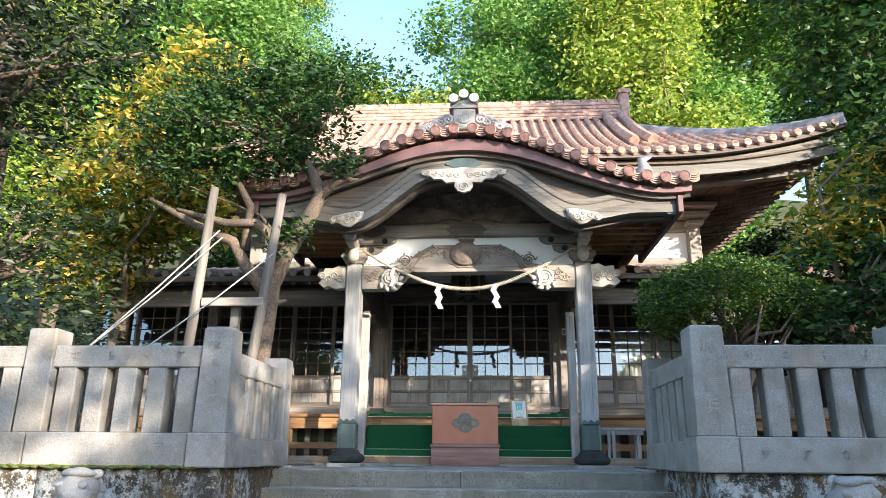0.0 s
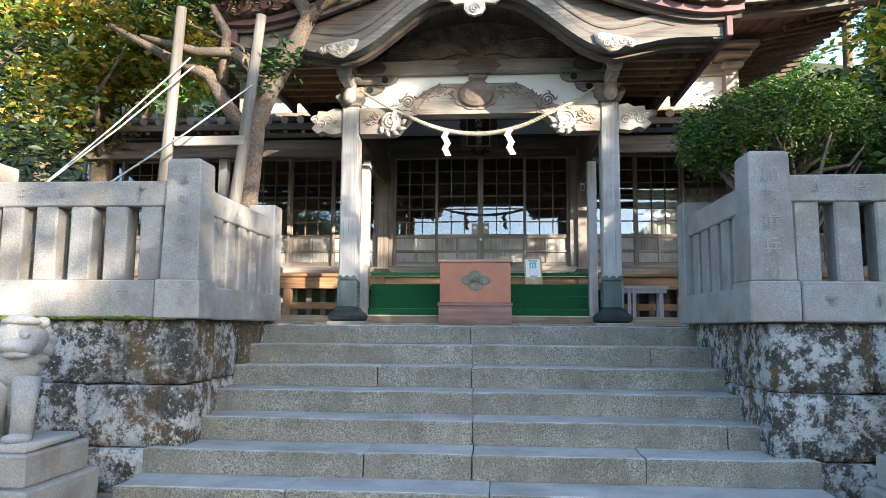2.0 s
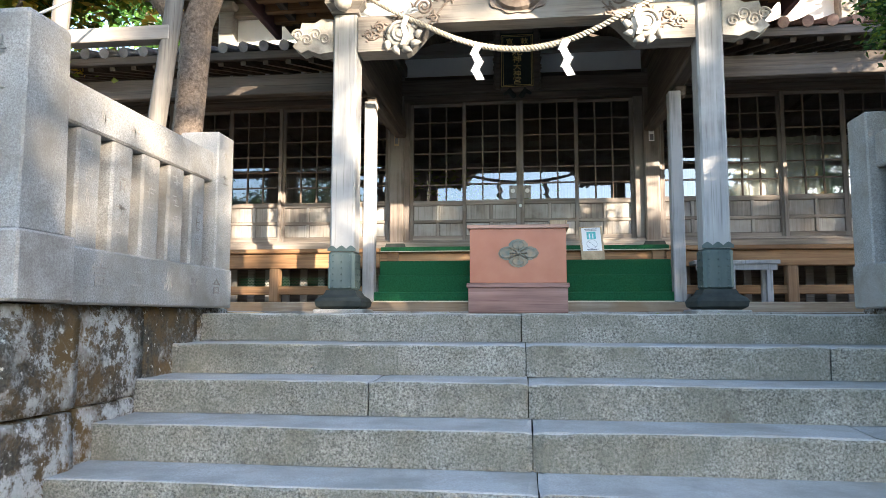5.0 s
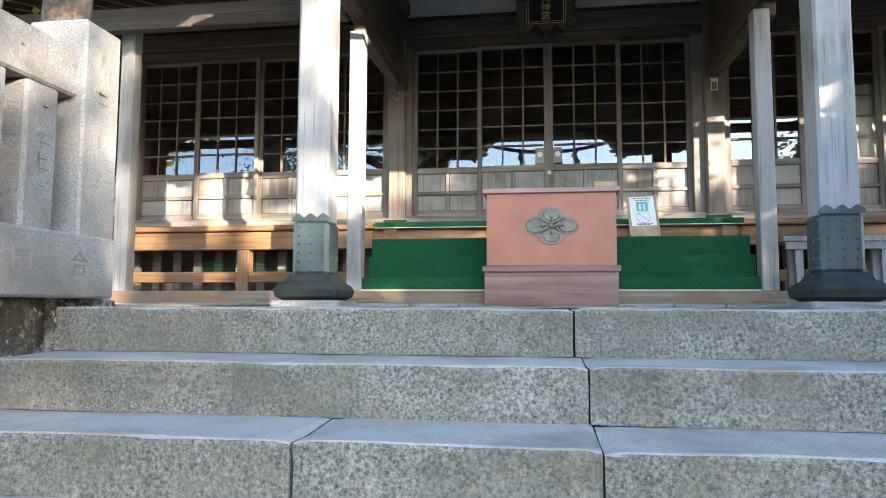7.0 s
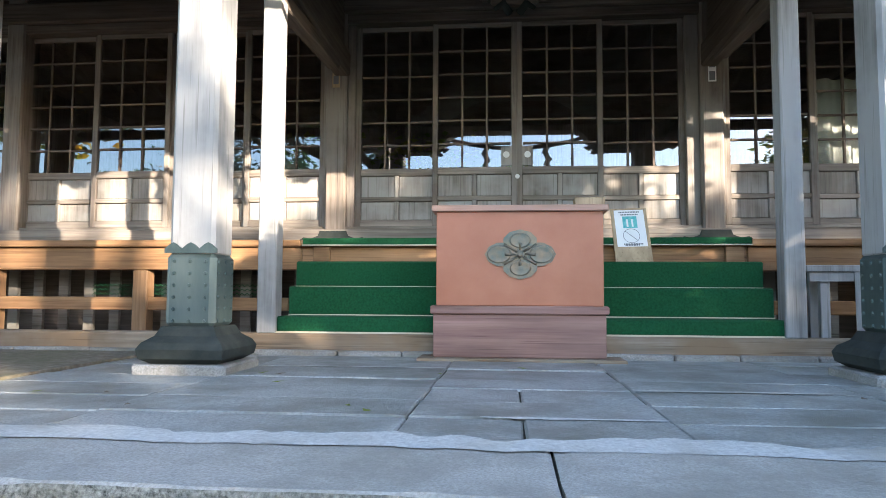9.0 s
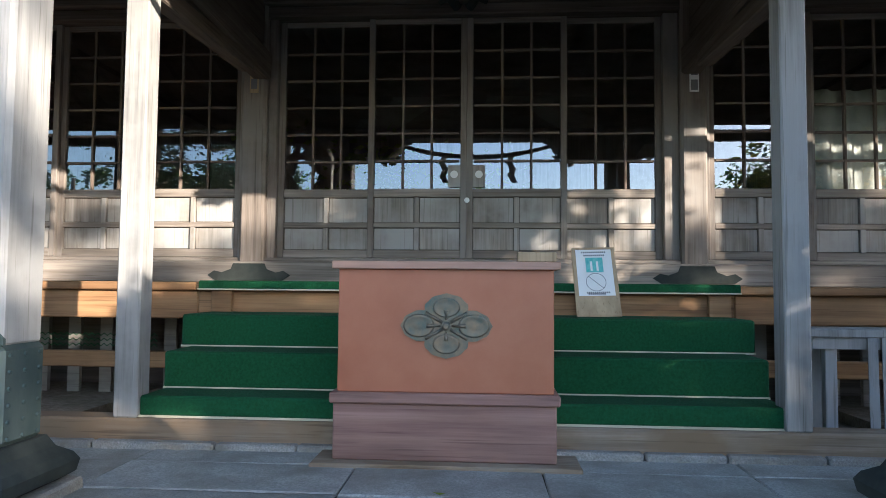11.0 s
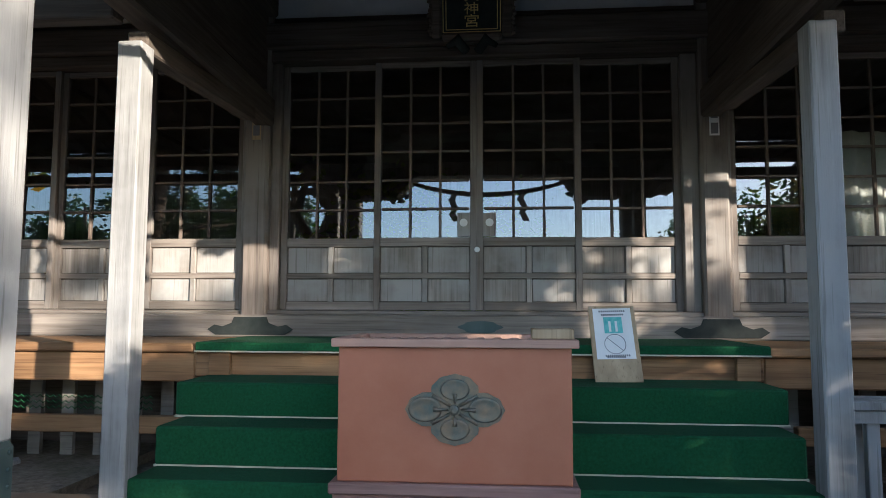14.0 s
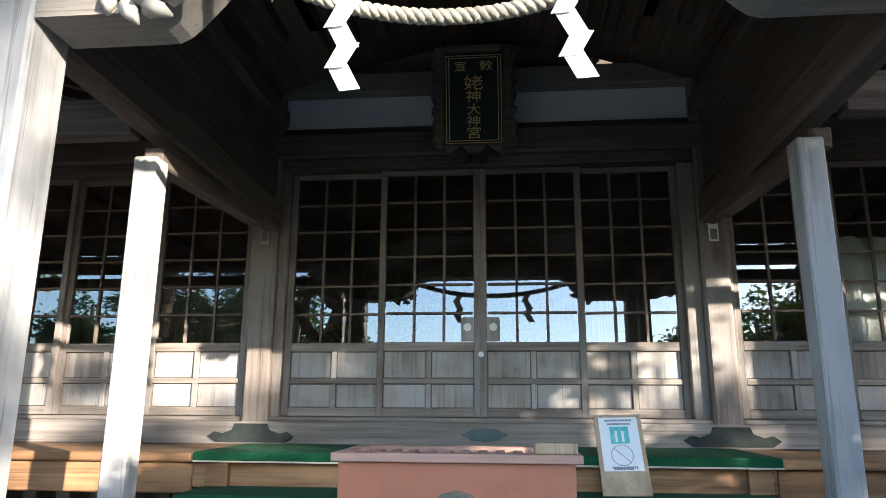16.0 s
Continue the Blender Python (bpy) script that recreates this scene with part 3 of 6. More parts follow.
# ---------- stone fences ----------
def fence(name_label, run, sx):
    """run: front line x from corner outwards (sign sx) and the return towards the hall."""
    corner = -2.53 if sx < 0 else 2.34
    f = thing("stone_fence", (corner, 6.99, 1.43), name_label, "fence")
    bm = B()
    yf, yb = 6.85, 7.13
    s = sx
    def X(a, b):
        return (corner + s * a, corner + s * b) if s > 0 else (corner + s * b, corner + s * a)
    def stone_part(nm, x0, x1, y0, y1, z0, z1, mat=GRANITE, bev=0.012, amp=0.004, lab="", seed=0.0):
        bm = B()
        rough_block(bm, x0, x1, y0, y1, z0, z1, bev, amp, seed + x0 + y0)
        return part(nm, bm, mat, f, lab)
    # front line, two spans and a bit
    for sp in range(3):
        a = 1.87 * sp
        x0, x1 = X(a + 0.16, a + 1.87 - 0.16)
        bx0, bx1 = X(a + (0.2 if sp == 0 else -0.02), a + 1.87 - 0.03)
        stone_part("base_stone", bx0, bx1, yf - 0.05, yb + 0.05, 1.435, 1.755)
        stone_part("top_rail", x0 - 0.02, x1 + 0.02, yf + 0.03, yb - 0.03, 2.40, 2.625)
        for k in range(5):
            c = corner + s * (a + 0.3 + 0.318 * k)
            stone_part("baluster", c - 0.1, c + 0.1, yf + 0.04, yb - 0.05, 1.75, 2.405, bev=0.015)
        if sp:
            c0, c1 = corner + s * a - 0.15, corner + s * a + 0.15
            post = stone_part("post", c0, c1, yf - 0.01, yb + 0.01, 1.75, 2.80)
    stone_part("corner_base", *X(-0.2, 0.19), yf - 0.06, yb + 0.06, 1.432, 1.757, GRANITE_DARK if s < 0 else GRANITE)
    bm = B()
    h = 0.15 if s < 0 else 0.16
    sq_lathe(bm, ((h + 0.015, 1.757), (h, 2.79), (h - 0.02, 2.815)), corner, 6.99)
    bmesh.ops.bevel(bm, geom=list(bm.edges), offset=0.01, segments=1, affect="EDGES")
    part("corner_post", bm, GRANITE, f)
    # the return along the stairs
    xi0, xi1 = (corner + 0.13 - 0.3, corner + 0.14) if s < 0 else (corner - 0.14, corner + 0.17)
    stone_part("base_stone", xi0 - 0.02, xi1 + 0.02, yb + 0.07, 9.12, 1.425, 1.72)
    stone_part("top_rail", xi0 + 0.05, xi1 - 0.04, yb + 0.0, 8.88, 2.37, 2.60)
    for k in range(5):
        c = 7.42 + 0.31 * k
        stone_part("baluster", xi0 + 0.06, xi1 - 0.05, c - 0.1, c + 0.1, 1.71, 2.375, bev=0.015)
    stone_part("end_post", xi0 + 0.0, xi1 - 0.0, 8.86, 9.13, 1.71, 2.76)
    # carved lettering, worn past reading: short cut strokes
    r = np.random.default_rng(5 if s < 0 else 6)
    bm = B()
    def glyph(x, z, h, y):
        for q in range(8):
            w, t = (h * r.uniform(0.25, 0.8), 0.006) if q % 2 else (0.006, h * r.uniform(0.2, 0.55))
            cx, cz = x + h * r.uniform(-0.25, 0.25), z + h * r.uniform(-0.35, 0.35)
            box(bm, cx - w / 2, cx + w / 2, y - 0.003, y + 0.004, cz - t / 2, cz + t / 2)
    for k in range(5 if s < 0 else 0):
        glyph(corner, 2.62 - 0.17 * k, 0.1, 6.826)
    for k in range(4):
        glyph(corner + s * (0.4 + 0.36 * k), 2.52, 0.11, 6.872)
    for k in range(0 if s < 0 else 4):
        glyph(corner + s * (0.42 + 0.36 * k), 1.60, 0.11, 6.793)
    tagged(part("carved_strokes", bm, GRANITE_DARK, f, "shallow weathered carved strokes"), kind="stuff")
    if s < 0:
        bm = B()
        xr = xi1 + 0.021
        for k in range(5):
            for q in range(5):
                w, t = (r.uniform(0.04, 0.09), 0.009) if q % 2 else (0.009, r.uniform(0.03, 0.07))
                cy, cz = 7.5 + 0.34 * k + r.uniform(-0.03, 0.03), 1.57 + r.uniform(-0.04, 0.04)
                box(bm, xr - 0.0625, xr - 0.0585, cy - w / 2, cy + w / 2, cz + 0.91 - t / 2, cz + 0.91 + t / 2)
        for yc, xf in [(7.42 + 0.31 * k, xi1 - 0.05) for k in range(5)] + [(8.995, xi1)]:
            for k in range(4):
                for q in range(6):
                    w, t = (r.uniform(0.025, 0.08), 0.007) if q % 2 else (0.007, r.uniform(0.02, 0.06))
                    cy, cz = yc + r.uniform(-0.025, 0.025), (2.27 if xf < xi1 else 2.6) - (0.13 if xf < xi1 else 0.2) * k + r.uniform(-0.035, 0.035)
                    box(bm, xf - 0.002, xf + 0.0025, cy - w / 2, cy + w / 2, cz - t / 2, cz + t / 2)
        tagged(part("carved_strokes", bm, GRANITE_DARK, f), kind="stuff")
    return f


fence("pale granite fence with carved posts and rails", 2, -1)
fence("grey granite fence with carved posts, in shade", 2, 1)

# ---------- the hall: posts, doors, walls ----------
LW = 0.885
mid_door = CX - 0.035
hall = thing("worship_hall", (CX, 15.5, LAND), "old weathered timber shrine hall with tiled roof", "building", kind="structure")
DECK = 2.30
WZ = 4.70                          # under side of the door head
POSTS = [CX - 1.94, CX + 1.92, CX - 5.6, CX + 5.6, CX - 7.6, CX + 7.6]
for x in POSTS:
    part("hall_post", chamfer_box(B(), x - 0.11, x + 0.11, DY - 0.14, DY + 0.14, DECK, 6.6 if abs(x - CX) < 4.9 else 5.1, 0.02), W_STILE, hall)
part("ground_beam", box(B(), CX - 7.7, CX + 7.7, DY - 0.17, DY + 0.12, DECK, 2.49, 0.012), W_RAIL, hall)
part("crawl_wall", box(B(), CX - 7.7, CX + 7.7, DY - 0.1, DY + 0.0, 1.2, DECK), W_DARK, hall)
part("door_sill", box(B(), CX - 7.7, CX + 7.7, DY - 0.09, DY + 0.1, 2.49, 2.525, 0.006), W_RAIL, hall)
part("door_head", box(B(), CX - 7.7, CX + 7.7, DY - 0.12, DY + 0.12, WZ, WZ + 0.1, 0.01), W_DARK, hall)
part("lintel_beam", box(B(), CX - 7.7, CX + 7.7, DY - 0.18, DY + 0.13, WZ + 0.1, WZ + 0.33, 0.015), W_DARK, hall)
part("frieze_board", box(B(), CX - 7.7, CX + 7.7, DY - 0.05, DY + 0.05, WZ + 0.33, 5.12), W_DARK, hall)
part("plaster_band", box(B(), CX - 4.9, CX + 4.9, DY - 0.04, DY + 0.04, 5.12, 5.42), PLASTER, hall, "white plaster band in shade")
part("upper_beam", box(B(), CX - 4.9, CX + 4.9, DY - 0.16, DY + 0.1, 5.42, 5.62, 0.015), W_BEAM, hall)
for s in (-1, 1):
    part("plaster_panel", box(B(), *sorted((CX + s * 2.6, CX + s * 4.62)), DY - 0.06, DY + 0.02, 5.62, 6.2), PLASTER, hall, "white plaster panel")
    part("tie_beam", box(B(), *sorted((CX + s * 2.5, CX + s * 4.9)), DY - 0.2, DY + 0.02, 6.2, 6.42, 0.012), W_BEAM, hall)
    part("plaster_panel", box(B(), *sorted((CX + s * 2.6, CX + s * 4.62)), DY - 0.06, DY + 0.02, 6.42, 6.8), PLASTER, hall, "white plaster panel")
    part("corner_post", box(B(), CX + s * 4.75 - 0.13, CX + s * 4.75 + 0.13, DY - 0.24, DY + 0.02, 5.3, 6.9, 0.02), W_BEAM, hall)
    bm = B()
    for k, (w, z) in enumerate(((0.19, 6.28), (0.3, 6.44), (0.42, 6.6))):
        box(bm, CX + s * 4.75 - w, CX + s * 4.75 + w, DY - 0.2 - w, DY - 0.02, z, z + 0.12, 0.03)
    part("bracket", bm, W_BEAM, hall, "stepped timber bracket under the eave")
part("inner_wall", box(B(), CX - 4.9, CX + 4.9, DY + 0.06, DY + 0.1, 5.1, 8.4), W_DARK, hall)
for s in (-1, 1):
    part("side_wall", box(B(), *sorted((CX + s * 4.78, CX + s * 4.9)), DY + 0.1, 20.4, 5.1, 7.4), W_DARK, hall)
    part("aisle_ceiling", box(B(), *sorted((CX + s * 4.9, CX + s * 7.7)), DY - 0.04, 20.4, 5.43, 5.47), W_DARK, hall)
# dark room behind the doors
room = B()
box(room, CX - 7.6, CX + 7.6, DY + 0.1, 20.5, 2.30, 2.36)
box(room, CX - 7.6, CX + 7.6, 20.5, 20.7, 2.3, 5.6)
box(room, CX - 7.8, CX - 7.6, DY + 0.1, 20.6, 2.3, 5.6)
box(room, CX + 7.6, CX + 7.8, DY + 0.1, 20.6, 2.3, 5.6)
box(room, CX - 7.6, CX + 7.6, DY + 0.1, 20.6, 5.1, 5.2)
part("inner_room", room, W_DOOR, hall)

for xa, xb in ((POSTS[0] + 0.11, mid_door - 2 * LW + 0.055), (mid_door + 2 * LW - 0.055, POSTS[1] - 0.11)):
    part("door_jamb", box(B(), xa, xb, DY - 0.06, DY + 0.07, 2.525, WZ, 0.006), W_STILE, hall)
for xa in (POSTS[0] - 0.15, POSTS[1] + 0.105):
    part("door_jamb", box(B(), xa, xa + 0.045, DY - 0.06, DY + 0.07, 2.525, WZ, 0.006), W_STILE, hall)
# metal fittings on the ground beam
for x in (POSTS[0], POSTS[1]):
    bm = prism(B(), [(x - 0.3, 2.32), (x + 0.3, 2.32), (x + 0.37, 2.365), (x + 0.31, 2.405), (x + 0.24, 2.39), (x + 0.16, 2.42), (x + 0.14, 2.47), (x - 0.14, 2.47), (x - 0.16, 2.42), (x - 0.24, 2.39), (x - 0.31, 2.405), (x - 0.37, 2.365)], DY - 0.182, DY - 0.168)
    part("metal_fitting", bm, IRON, hall, "black metal fitting on the beam")
bm = prism(B(), [(CX + 0.17 * math.cos(a) * (1 + 0.12 * math.cos(6 * a)), 2.395 + 0.05 * math.sin(a)) for a in [k * math.pi / 16 for k in range(32)]], DY - 0.182, DY - 0.168)
part("metal_fitting", bm, SHOE, hall, "green patinated fitting")


# ---------- lattice doors ----------
def lattice_door(x0, w, y, cols, label):
    z0, zr, z1 = 2.53, 3.15, WZ - 0.005
    d = thing("lattice_door", (x0 + w / 2, y, z0), label, "door", "lattice doors of the hall")
    st = 0.055
    for a in (x0, x0 + w - st):
        part("stile", box(B(), a, a + st, y - 0.022, y + 0.022, z0, z1, 0.004), W_STILE, d)
    for za, zb in ((z0, z0 + 0.07), (2.80, 2.845), (zr - 0.075, zr), (z1 - 0.05, z1)):
        part("rail", box(B(), x0 + st, x0 + w - st, y - 0.02, y + 0.02, za, zb, 0.004), W_RAIL, d)
    mid = x0 + w / 2
    for za, zb in ((z0 + 0.07, 2.80), (2.845, zr - 0.075)):
        part("mullion", box(B(), mid - 0.022, mid + 0.022, y - 0.018, y + 0.018, za, zb, 0.003), W_DOOR, d)
        for a, b in ((x0 + st, mid - 0.022), (mid + 0.022, x0 + w - st)):
            part("panel", box(B(), a + 0.006, b - 0.006, y + 0.004, y + 0.012, za + 0.006, zb - 0.006, 0.003), W_DOOR, d)
            part("panel_groove", box(B(), a, b, y + 0.012, y + 0.016, za, zb), W_DARK, d)
    rows = 6
    gx = [x0 + st + (w - 2 * st) * k / cols for k in range(cols + 1)]
    gz = [zr + (z1 - 0.05 - zr) * k / rows for k in range(rows + 1)]
    for x in gx[1:-1]:
        part("muntin", box(B(), x - 0.011, x + 0.011, y - 0.016, y + 0.016, zr, z1 - 0.05, 0.002), W_LATTICE, d)
    for z in gz[1:-1]:
        for a, b in zip(gx, gx[1:]):
            part("muntin", box(B(), a + 0.011, b - 0.011, y - 0.014, y + 0.014, z - 0.01, z + 0.01, 0.002), W_LATTICEX, d)
    for a, b in zip(gx, gx[1:]):
        for c, e in zip(gz, gz[1:]):
            bm = B()
            vs = [bm.verts.new(q) for q in ((a, y + 0.001, c), (b, y + 0.001, c), (b, y + 0.007, e), (a, y + 0.007, e))]
            bm.faces.new(vs)
            part("pane", bm, GLASS, d).visible_shadow = False
    return d


mid0 = mid_door
lab = "closed weathered wooden lattice door with glass panes"
inner_a = lattice_door(mid0 - LW, LW, DY - 0.02, 3, "closed lattice door with a round-holed lock plate")
inner_b = lattice_door(mid0, LW, DY - 0.02, 3, "closed lattice door with a round-holed lock plate")
outer_a = lattice_door(mid0 - 2 * LW + 0.055, LW, DY + 0.03, 3, lab)
outer_b = lattice_door(mid0 + LW - 0.055, LW, DY + 0.03, 3, lab)
for s, d in ((-1, inner_a), (1, inner_b)):
    bm = box(B(), *sorted((mid0 + s * 0.055, mid0 + s * 0.165)), DY - 0.046, DY - 0.03, 3.16, 3.36, 0.003)
    part("lock_plate", bm, W_DOOR, d)
    bm = lathe(B(), ((0.034, 0.0), (0.034, 0.006)), (mid0 + s * 0.11, DY - 0.047, 3.275), 16, Matrix.Rotation(radians(90), 3, "X").to_4x4())
    part("pull_disc", bm, PAPER, d, "white round pull")
bm = lathe(B(), ((0.024, 0.0), (0.024, 0.01), (0.01, 0.014)), (mid0 + 0.005, DY - 0.043, 3.045), 14, Matrix.Rotation(radians(90), 3, "X").to_4x4())
part("knob", bm, PAPER, inner_b, "small white knob")
x = POSTS[0] - 0.14
k = 0
while x > CX - 7.4:
    lattice_door(x - 0.885, 0.885, DY + (0.03 if k % 2 else -0.02), 3, lab)
    x -= 0.87
    k += 1
x = POSTS[1] + 0.14
k = 0
while x < CX + 6.4:
    lattice_door(x, 0.885, DY + (0.03 if k % 2 else -0.02), 3, lab)
    x += 0.87
    k += 1
# curtain behind the right-hand doors
bm = B()
pts = []
for i in range(60):
    x = 2.85 + i * 0.035
    pts.append([bm.verts.new((x, DY + 0.13 + 0.03 * math.sin(i * 1.1) + 0.02 * math.sin(i * 0.37 + z), z)) for z in (2.4, 2.9, 3.4, 3.9, 4.05)])
for a, b in zip(pts, pts[1:]):
    for k in range(4):
        bm.faces.new((a[k], b[k], b[k + 1], a[k + 1]))
c = solid("curtain", bm, CLOTH, "pale cloth curtain hanging behind the lattice glass", "curtain", smooth=True)

# ---------- veranda ----------
ver = thing("veranda", (CX, 13.4, LAND), "timber veranda along the hall front", "veranda", kind="structure")
YD = 13.33
for s, (xa, xb) in enumerate(((CX - 7.7, CX - 1.98), (CX - 1.98, CX + 1.89), (CX + 1.89, CX + 7.7))):
    part("deck_board", box(B(), xa, xb, YD - 0.05, DY - 0.17, DECK - 0.06, DECK, 0.01), W_WARM, ver)
    part("edge_beam", box(B(), xa, xb, YD, YD + 0.12, 2.03 if s != 1 else 2.07, DECK - 0.06, 0.01), W_WARM, ver)
for x in (-6.6, -5.1, -3.62, 3.35, 4.8, 6.3):
    part("veranda_post", box(B(), x - 0.07, x + 0.07, YD + 0.0, YD + 0.14, LAND + 0.03, 2.03, 0.01), W_WARMZ, ver)
    part("post_stone", rough_block(B(), x - 0.13, x + 0.13, YD - 0.08, YD + 0.2, LAND - 0.02, LAND + 0.06, 0.02, 0.01, x), PAVE, ver)
for xa, xb in ((CX - 7.7, CX - 2.1), (CX + 2.1, CX + 7.7)):
    part("low_rail", box(B(), xa, xb, YD + 0.03, YD + 0.11, 1.66, 1.78, 0.008), W_WARM, ver)
    x = xa + 0.1
    while x < xb:
        part("under_slat", box(B(), x, x + 0.1, YD + 0.5, YD + 0.54, LAND, 2.05), W_BEAM, ver)
        x += 0.27
part("foundation_sill", box(B(), CX - 7.7, CX + 7.7, 12.12, 12.3, LAND - 0.02, 1.535, 0.012), W_SILL, ver, "pale bleached wooden sill")
x = -6.0
r_ = np.random.default_rng(31)
while x < 6.0:
    w = r_.uniform(0.35, 0.7)
    part("kerb_stone", rough_block(B(), x, x + w - 0.01, 12.06, 12.15, LAND - 0.03, LAND + 0.035, 0.01, 0.006, x), GRANITE, ver)
    x += w

# green-carpeted steps up to the veranda
cs = thing("wooden_steps", (CX - 0.03, 12.7, LAND), "wooden steps covered in bright green carpet", "steps", kind="structure")
for k, (y, za, zb, xa, xb) in enumerate(((12.16, 1.54, 1.655, -1.92, 1.655), (12.47, 1.655, 1.875, -1.93, 1.66), (12.83, 1.875, 2.085, -1.99, 1.72))):
    yb = (12.5, 12.86, YD + 0.02)[k]
    bm = box(B(), xa, xb, y, yb, za, zb, 0.012)
    part("carpet_tread", bm, CARPET, cs)
    part("edging", box(B(), xa, xb, y - 0.006, y + 0.012, za - 0.004, za + 0.008), PIPING, cs, "thin pale edging strip")
part("carpet_lip", box(B(), -2.07, 1.79, YD - 0.075, DY - 0.2, DECK - 0.05, DECK + 0.012, 0.008), CARPET, cs)
part("edging", box(B(), -2.07, 1.79, YD - 0.085, YD - 0.07, DECK - 0.056, DECK - 0.046), PIPING, cs)
for xa in (-1.98, 1.58):
    part("riser_block", box(B(), xa, xa + 0.15, YD - 0.05, YD, 2.085, DECK - 0.06, 0.004), W_WARM, cs)
for xa in (-1.97, 1.655):
    part("step_end", box(B(), xa, xa + 0.05, 12.14, 12.3, 1.54, 1.64, 0.004), W_SILL, cs)

# ---------- inner porch posts ----------
for i, (x, s) in enumerate(((-1.985, -1), (1.675, 1))):
    ob = chamfer_box(B(), x - 0.07, x + 0.07, 12.13, 12.27, 1.535, 4.02, 0.008)
    solid("porch_post", ob, W_POST, "slim weathered square porch post", "post", group="slim porch posts")


# ---------- porch: main pillars, carved beam, curved gable ----------
PY = 11.1                          # the pillars' middle
for x in (CX - 1.88, CX + 1.903):
    p = thing("porch_pillar", (x, PY, LAND), "tall weathered porch pillar in a riveted verdigris copper shoe", "pillar", "main porch pillars")
    part("plinth", rough_block(B(), x - 0.26, x + 0.26, PY - 0.26, PY + 0.26, LAND - 0.02, LAND + 0.05, 0.012, 0.008, x), GRANITE, p, "pale stone plinth")
    bm = B()
    sq_lathe(bm, ((0.185, LAND + 0.05), (0.235, LAND + 0.08), (0.245, LAND + 0.13), (0.225, LAND + 0.165), (0.175, LAND + 0.2), (0.15, LAND + 0.25)), x, PY)
    part("shoe_foot", bm, IRON, p, "dark bronze flared foot")
    part("copper_shoe", chamfer_box(B(), x - 0.143, x + 0.143, PY - 0.143, PY + 0.143, LAND + 0.24, LAND + 0.66, 0.03), SHOE, p)
    bm = B()
    for u in (-0.1, 0.0, 0.1):
        prism(bm, [(x + u - 0.05, LAND + 0.655), (x + u + 0.05, LAND + 0.655), (x + u + 0.05, LAND + 0.68), (x + u + 0.02, LAND + 0.705), (x + u, LAND + 0.715), (x + u - 0.02, LAND + 0.705), (x + u - 0.05, LAND + 0.68)], PY - 0.142, PY - 0.128)
    part("shoe_crest", bm, SHOE, p)
    bm = B()
    for u in (-0.1, 0.0, 0.1):
        for k in range(6):
            for m_, at in ((Matrix.Rotation(radians(90), 3, "X").to_4x4(), (x + u * 0.9, PY - 0.143, LAND + 0.28 + 0.066 * k)), (Matrix.Rotation(radians(90), 3, "Y").to_4x4(), (x + 0.143, PY + u * 0.9, LAND + 0.28 + 0.066 * k)), (Matrix.Rotation(radians(-90), 3, "Y").to_4x4(), (x - 0.143, PY + u * 0.9, LAND + 0.28 + 0.066 * k))):
                lathe(bm, ((0.011, 0.0), (0.008, 0.007)), at, 7, m_)
    part("rivet", bm, SHOE, p)
    part("shaft", chamfer_box(B(), x - 0.13, x + 0.13, PY - 0.13, PY + 0.13, LAND + 0.64, 4.62, 0.02), W_POST, p)

porch = thing("porch", (CX, PY, 4.2), "timber entrance porch with carved beams under a curved gable", "porch", kind="structure")
PL, PR = CX - 1.88, CX + 1.903


def ease(t):
    t = min(1.0, max(0.0, t))
    return t * t * (3 - 2 * t)


# rainbow beam: arched below, humped above
def beam_low(x):
    return 4.19 + 0.28 * ease((1.25 - abs(x - CX)) / 0.35)


def beam_top(x):
    return 4.58 + 0.35 * ease((1.22 - abs(x - CX)) / 0.72)


part("rainbow_beam", slab_x(B(), np.linspace(PL + 0.14, PR - 0.14, 70), beam_top, beam_low, PY - 0.13, PY + 0.13), W_BEAM, porch, "pale arched beam with carved scrolls")
part("plaster_panel", box(B(), PL + 0.14, PR - 0.14, PY - 0.03, PY + 0.03, 4.55, 5.1), PLASTER, porch, "white plaster panel")


def spiral(bm, cx, cz, r, turns, y, t=0.012, flip=1):
    pts = []
    for k in range(int(14 * turns) + 1):
        a = 2 * math.pi * k / 14
        q = r * (1 - k / (14 * turns + 4))
        pts.append((cx + flip * q * math.cos(a), y, cz + q * math.sin(a)))
    tube(bm, pts, t, 5)


bm = B()
yb = PY - 0.135
for s in (-1, 1):
    for cx_, cz_, r_, tn in ((1.02, 4.66, 0.1, 2.2), (0.78, 4.74, 0.06, 1.6), (0.55, 4.83, 0.075, 1.5), (1.25, 4.50, 0.08, 1.6), (1.5, 4.44, 0.06, 1.5), (0.36, 4.77, 0.05, 1.3), (0.92, 4.52, 0.05, 1.4), (1.62, 4.36, 0.05, 1.3), (1.38, 4.3, 0.05, 1.3)):
        spiral(bm, CX + s * cx_, cz_, r_, tn, yb, 0.013, s)
        for a in range(5):
            tube(bm, [(CX + s * (cx_ + r_ * 1.15 * math.cos(1.2 * a)), yb, cz_ + r_ * 1.15 * math.sin(1.2 * a)), (CX + s * (cx_ + r_ * 1.6 * math.cos(1.2 * a + 0.4)), yb, cz_ + r_ * 1.45 * math.sin(1.2 * a + 0.4))], (0.016, 0.005), 5)
    tube(bm, [(CX + s * (0.3 + 0.12 * k), yb, 4.86 - 0.012 * k * k + 0.03 * math.sin(k * 2)) for k in range(8)], 0.01, 5)
    tube(bm, [(CX + s * (1.2 + 0.06 * k), yb, 4.33 + 0.025 * math.sin(k * 1.7)) for k in range(8)], 0.009, 5)
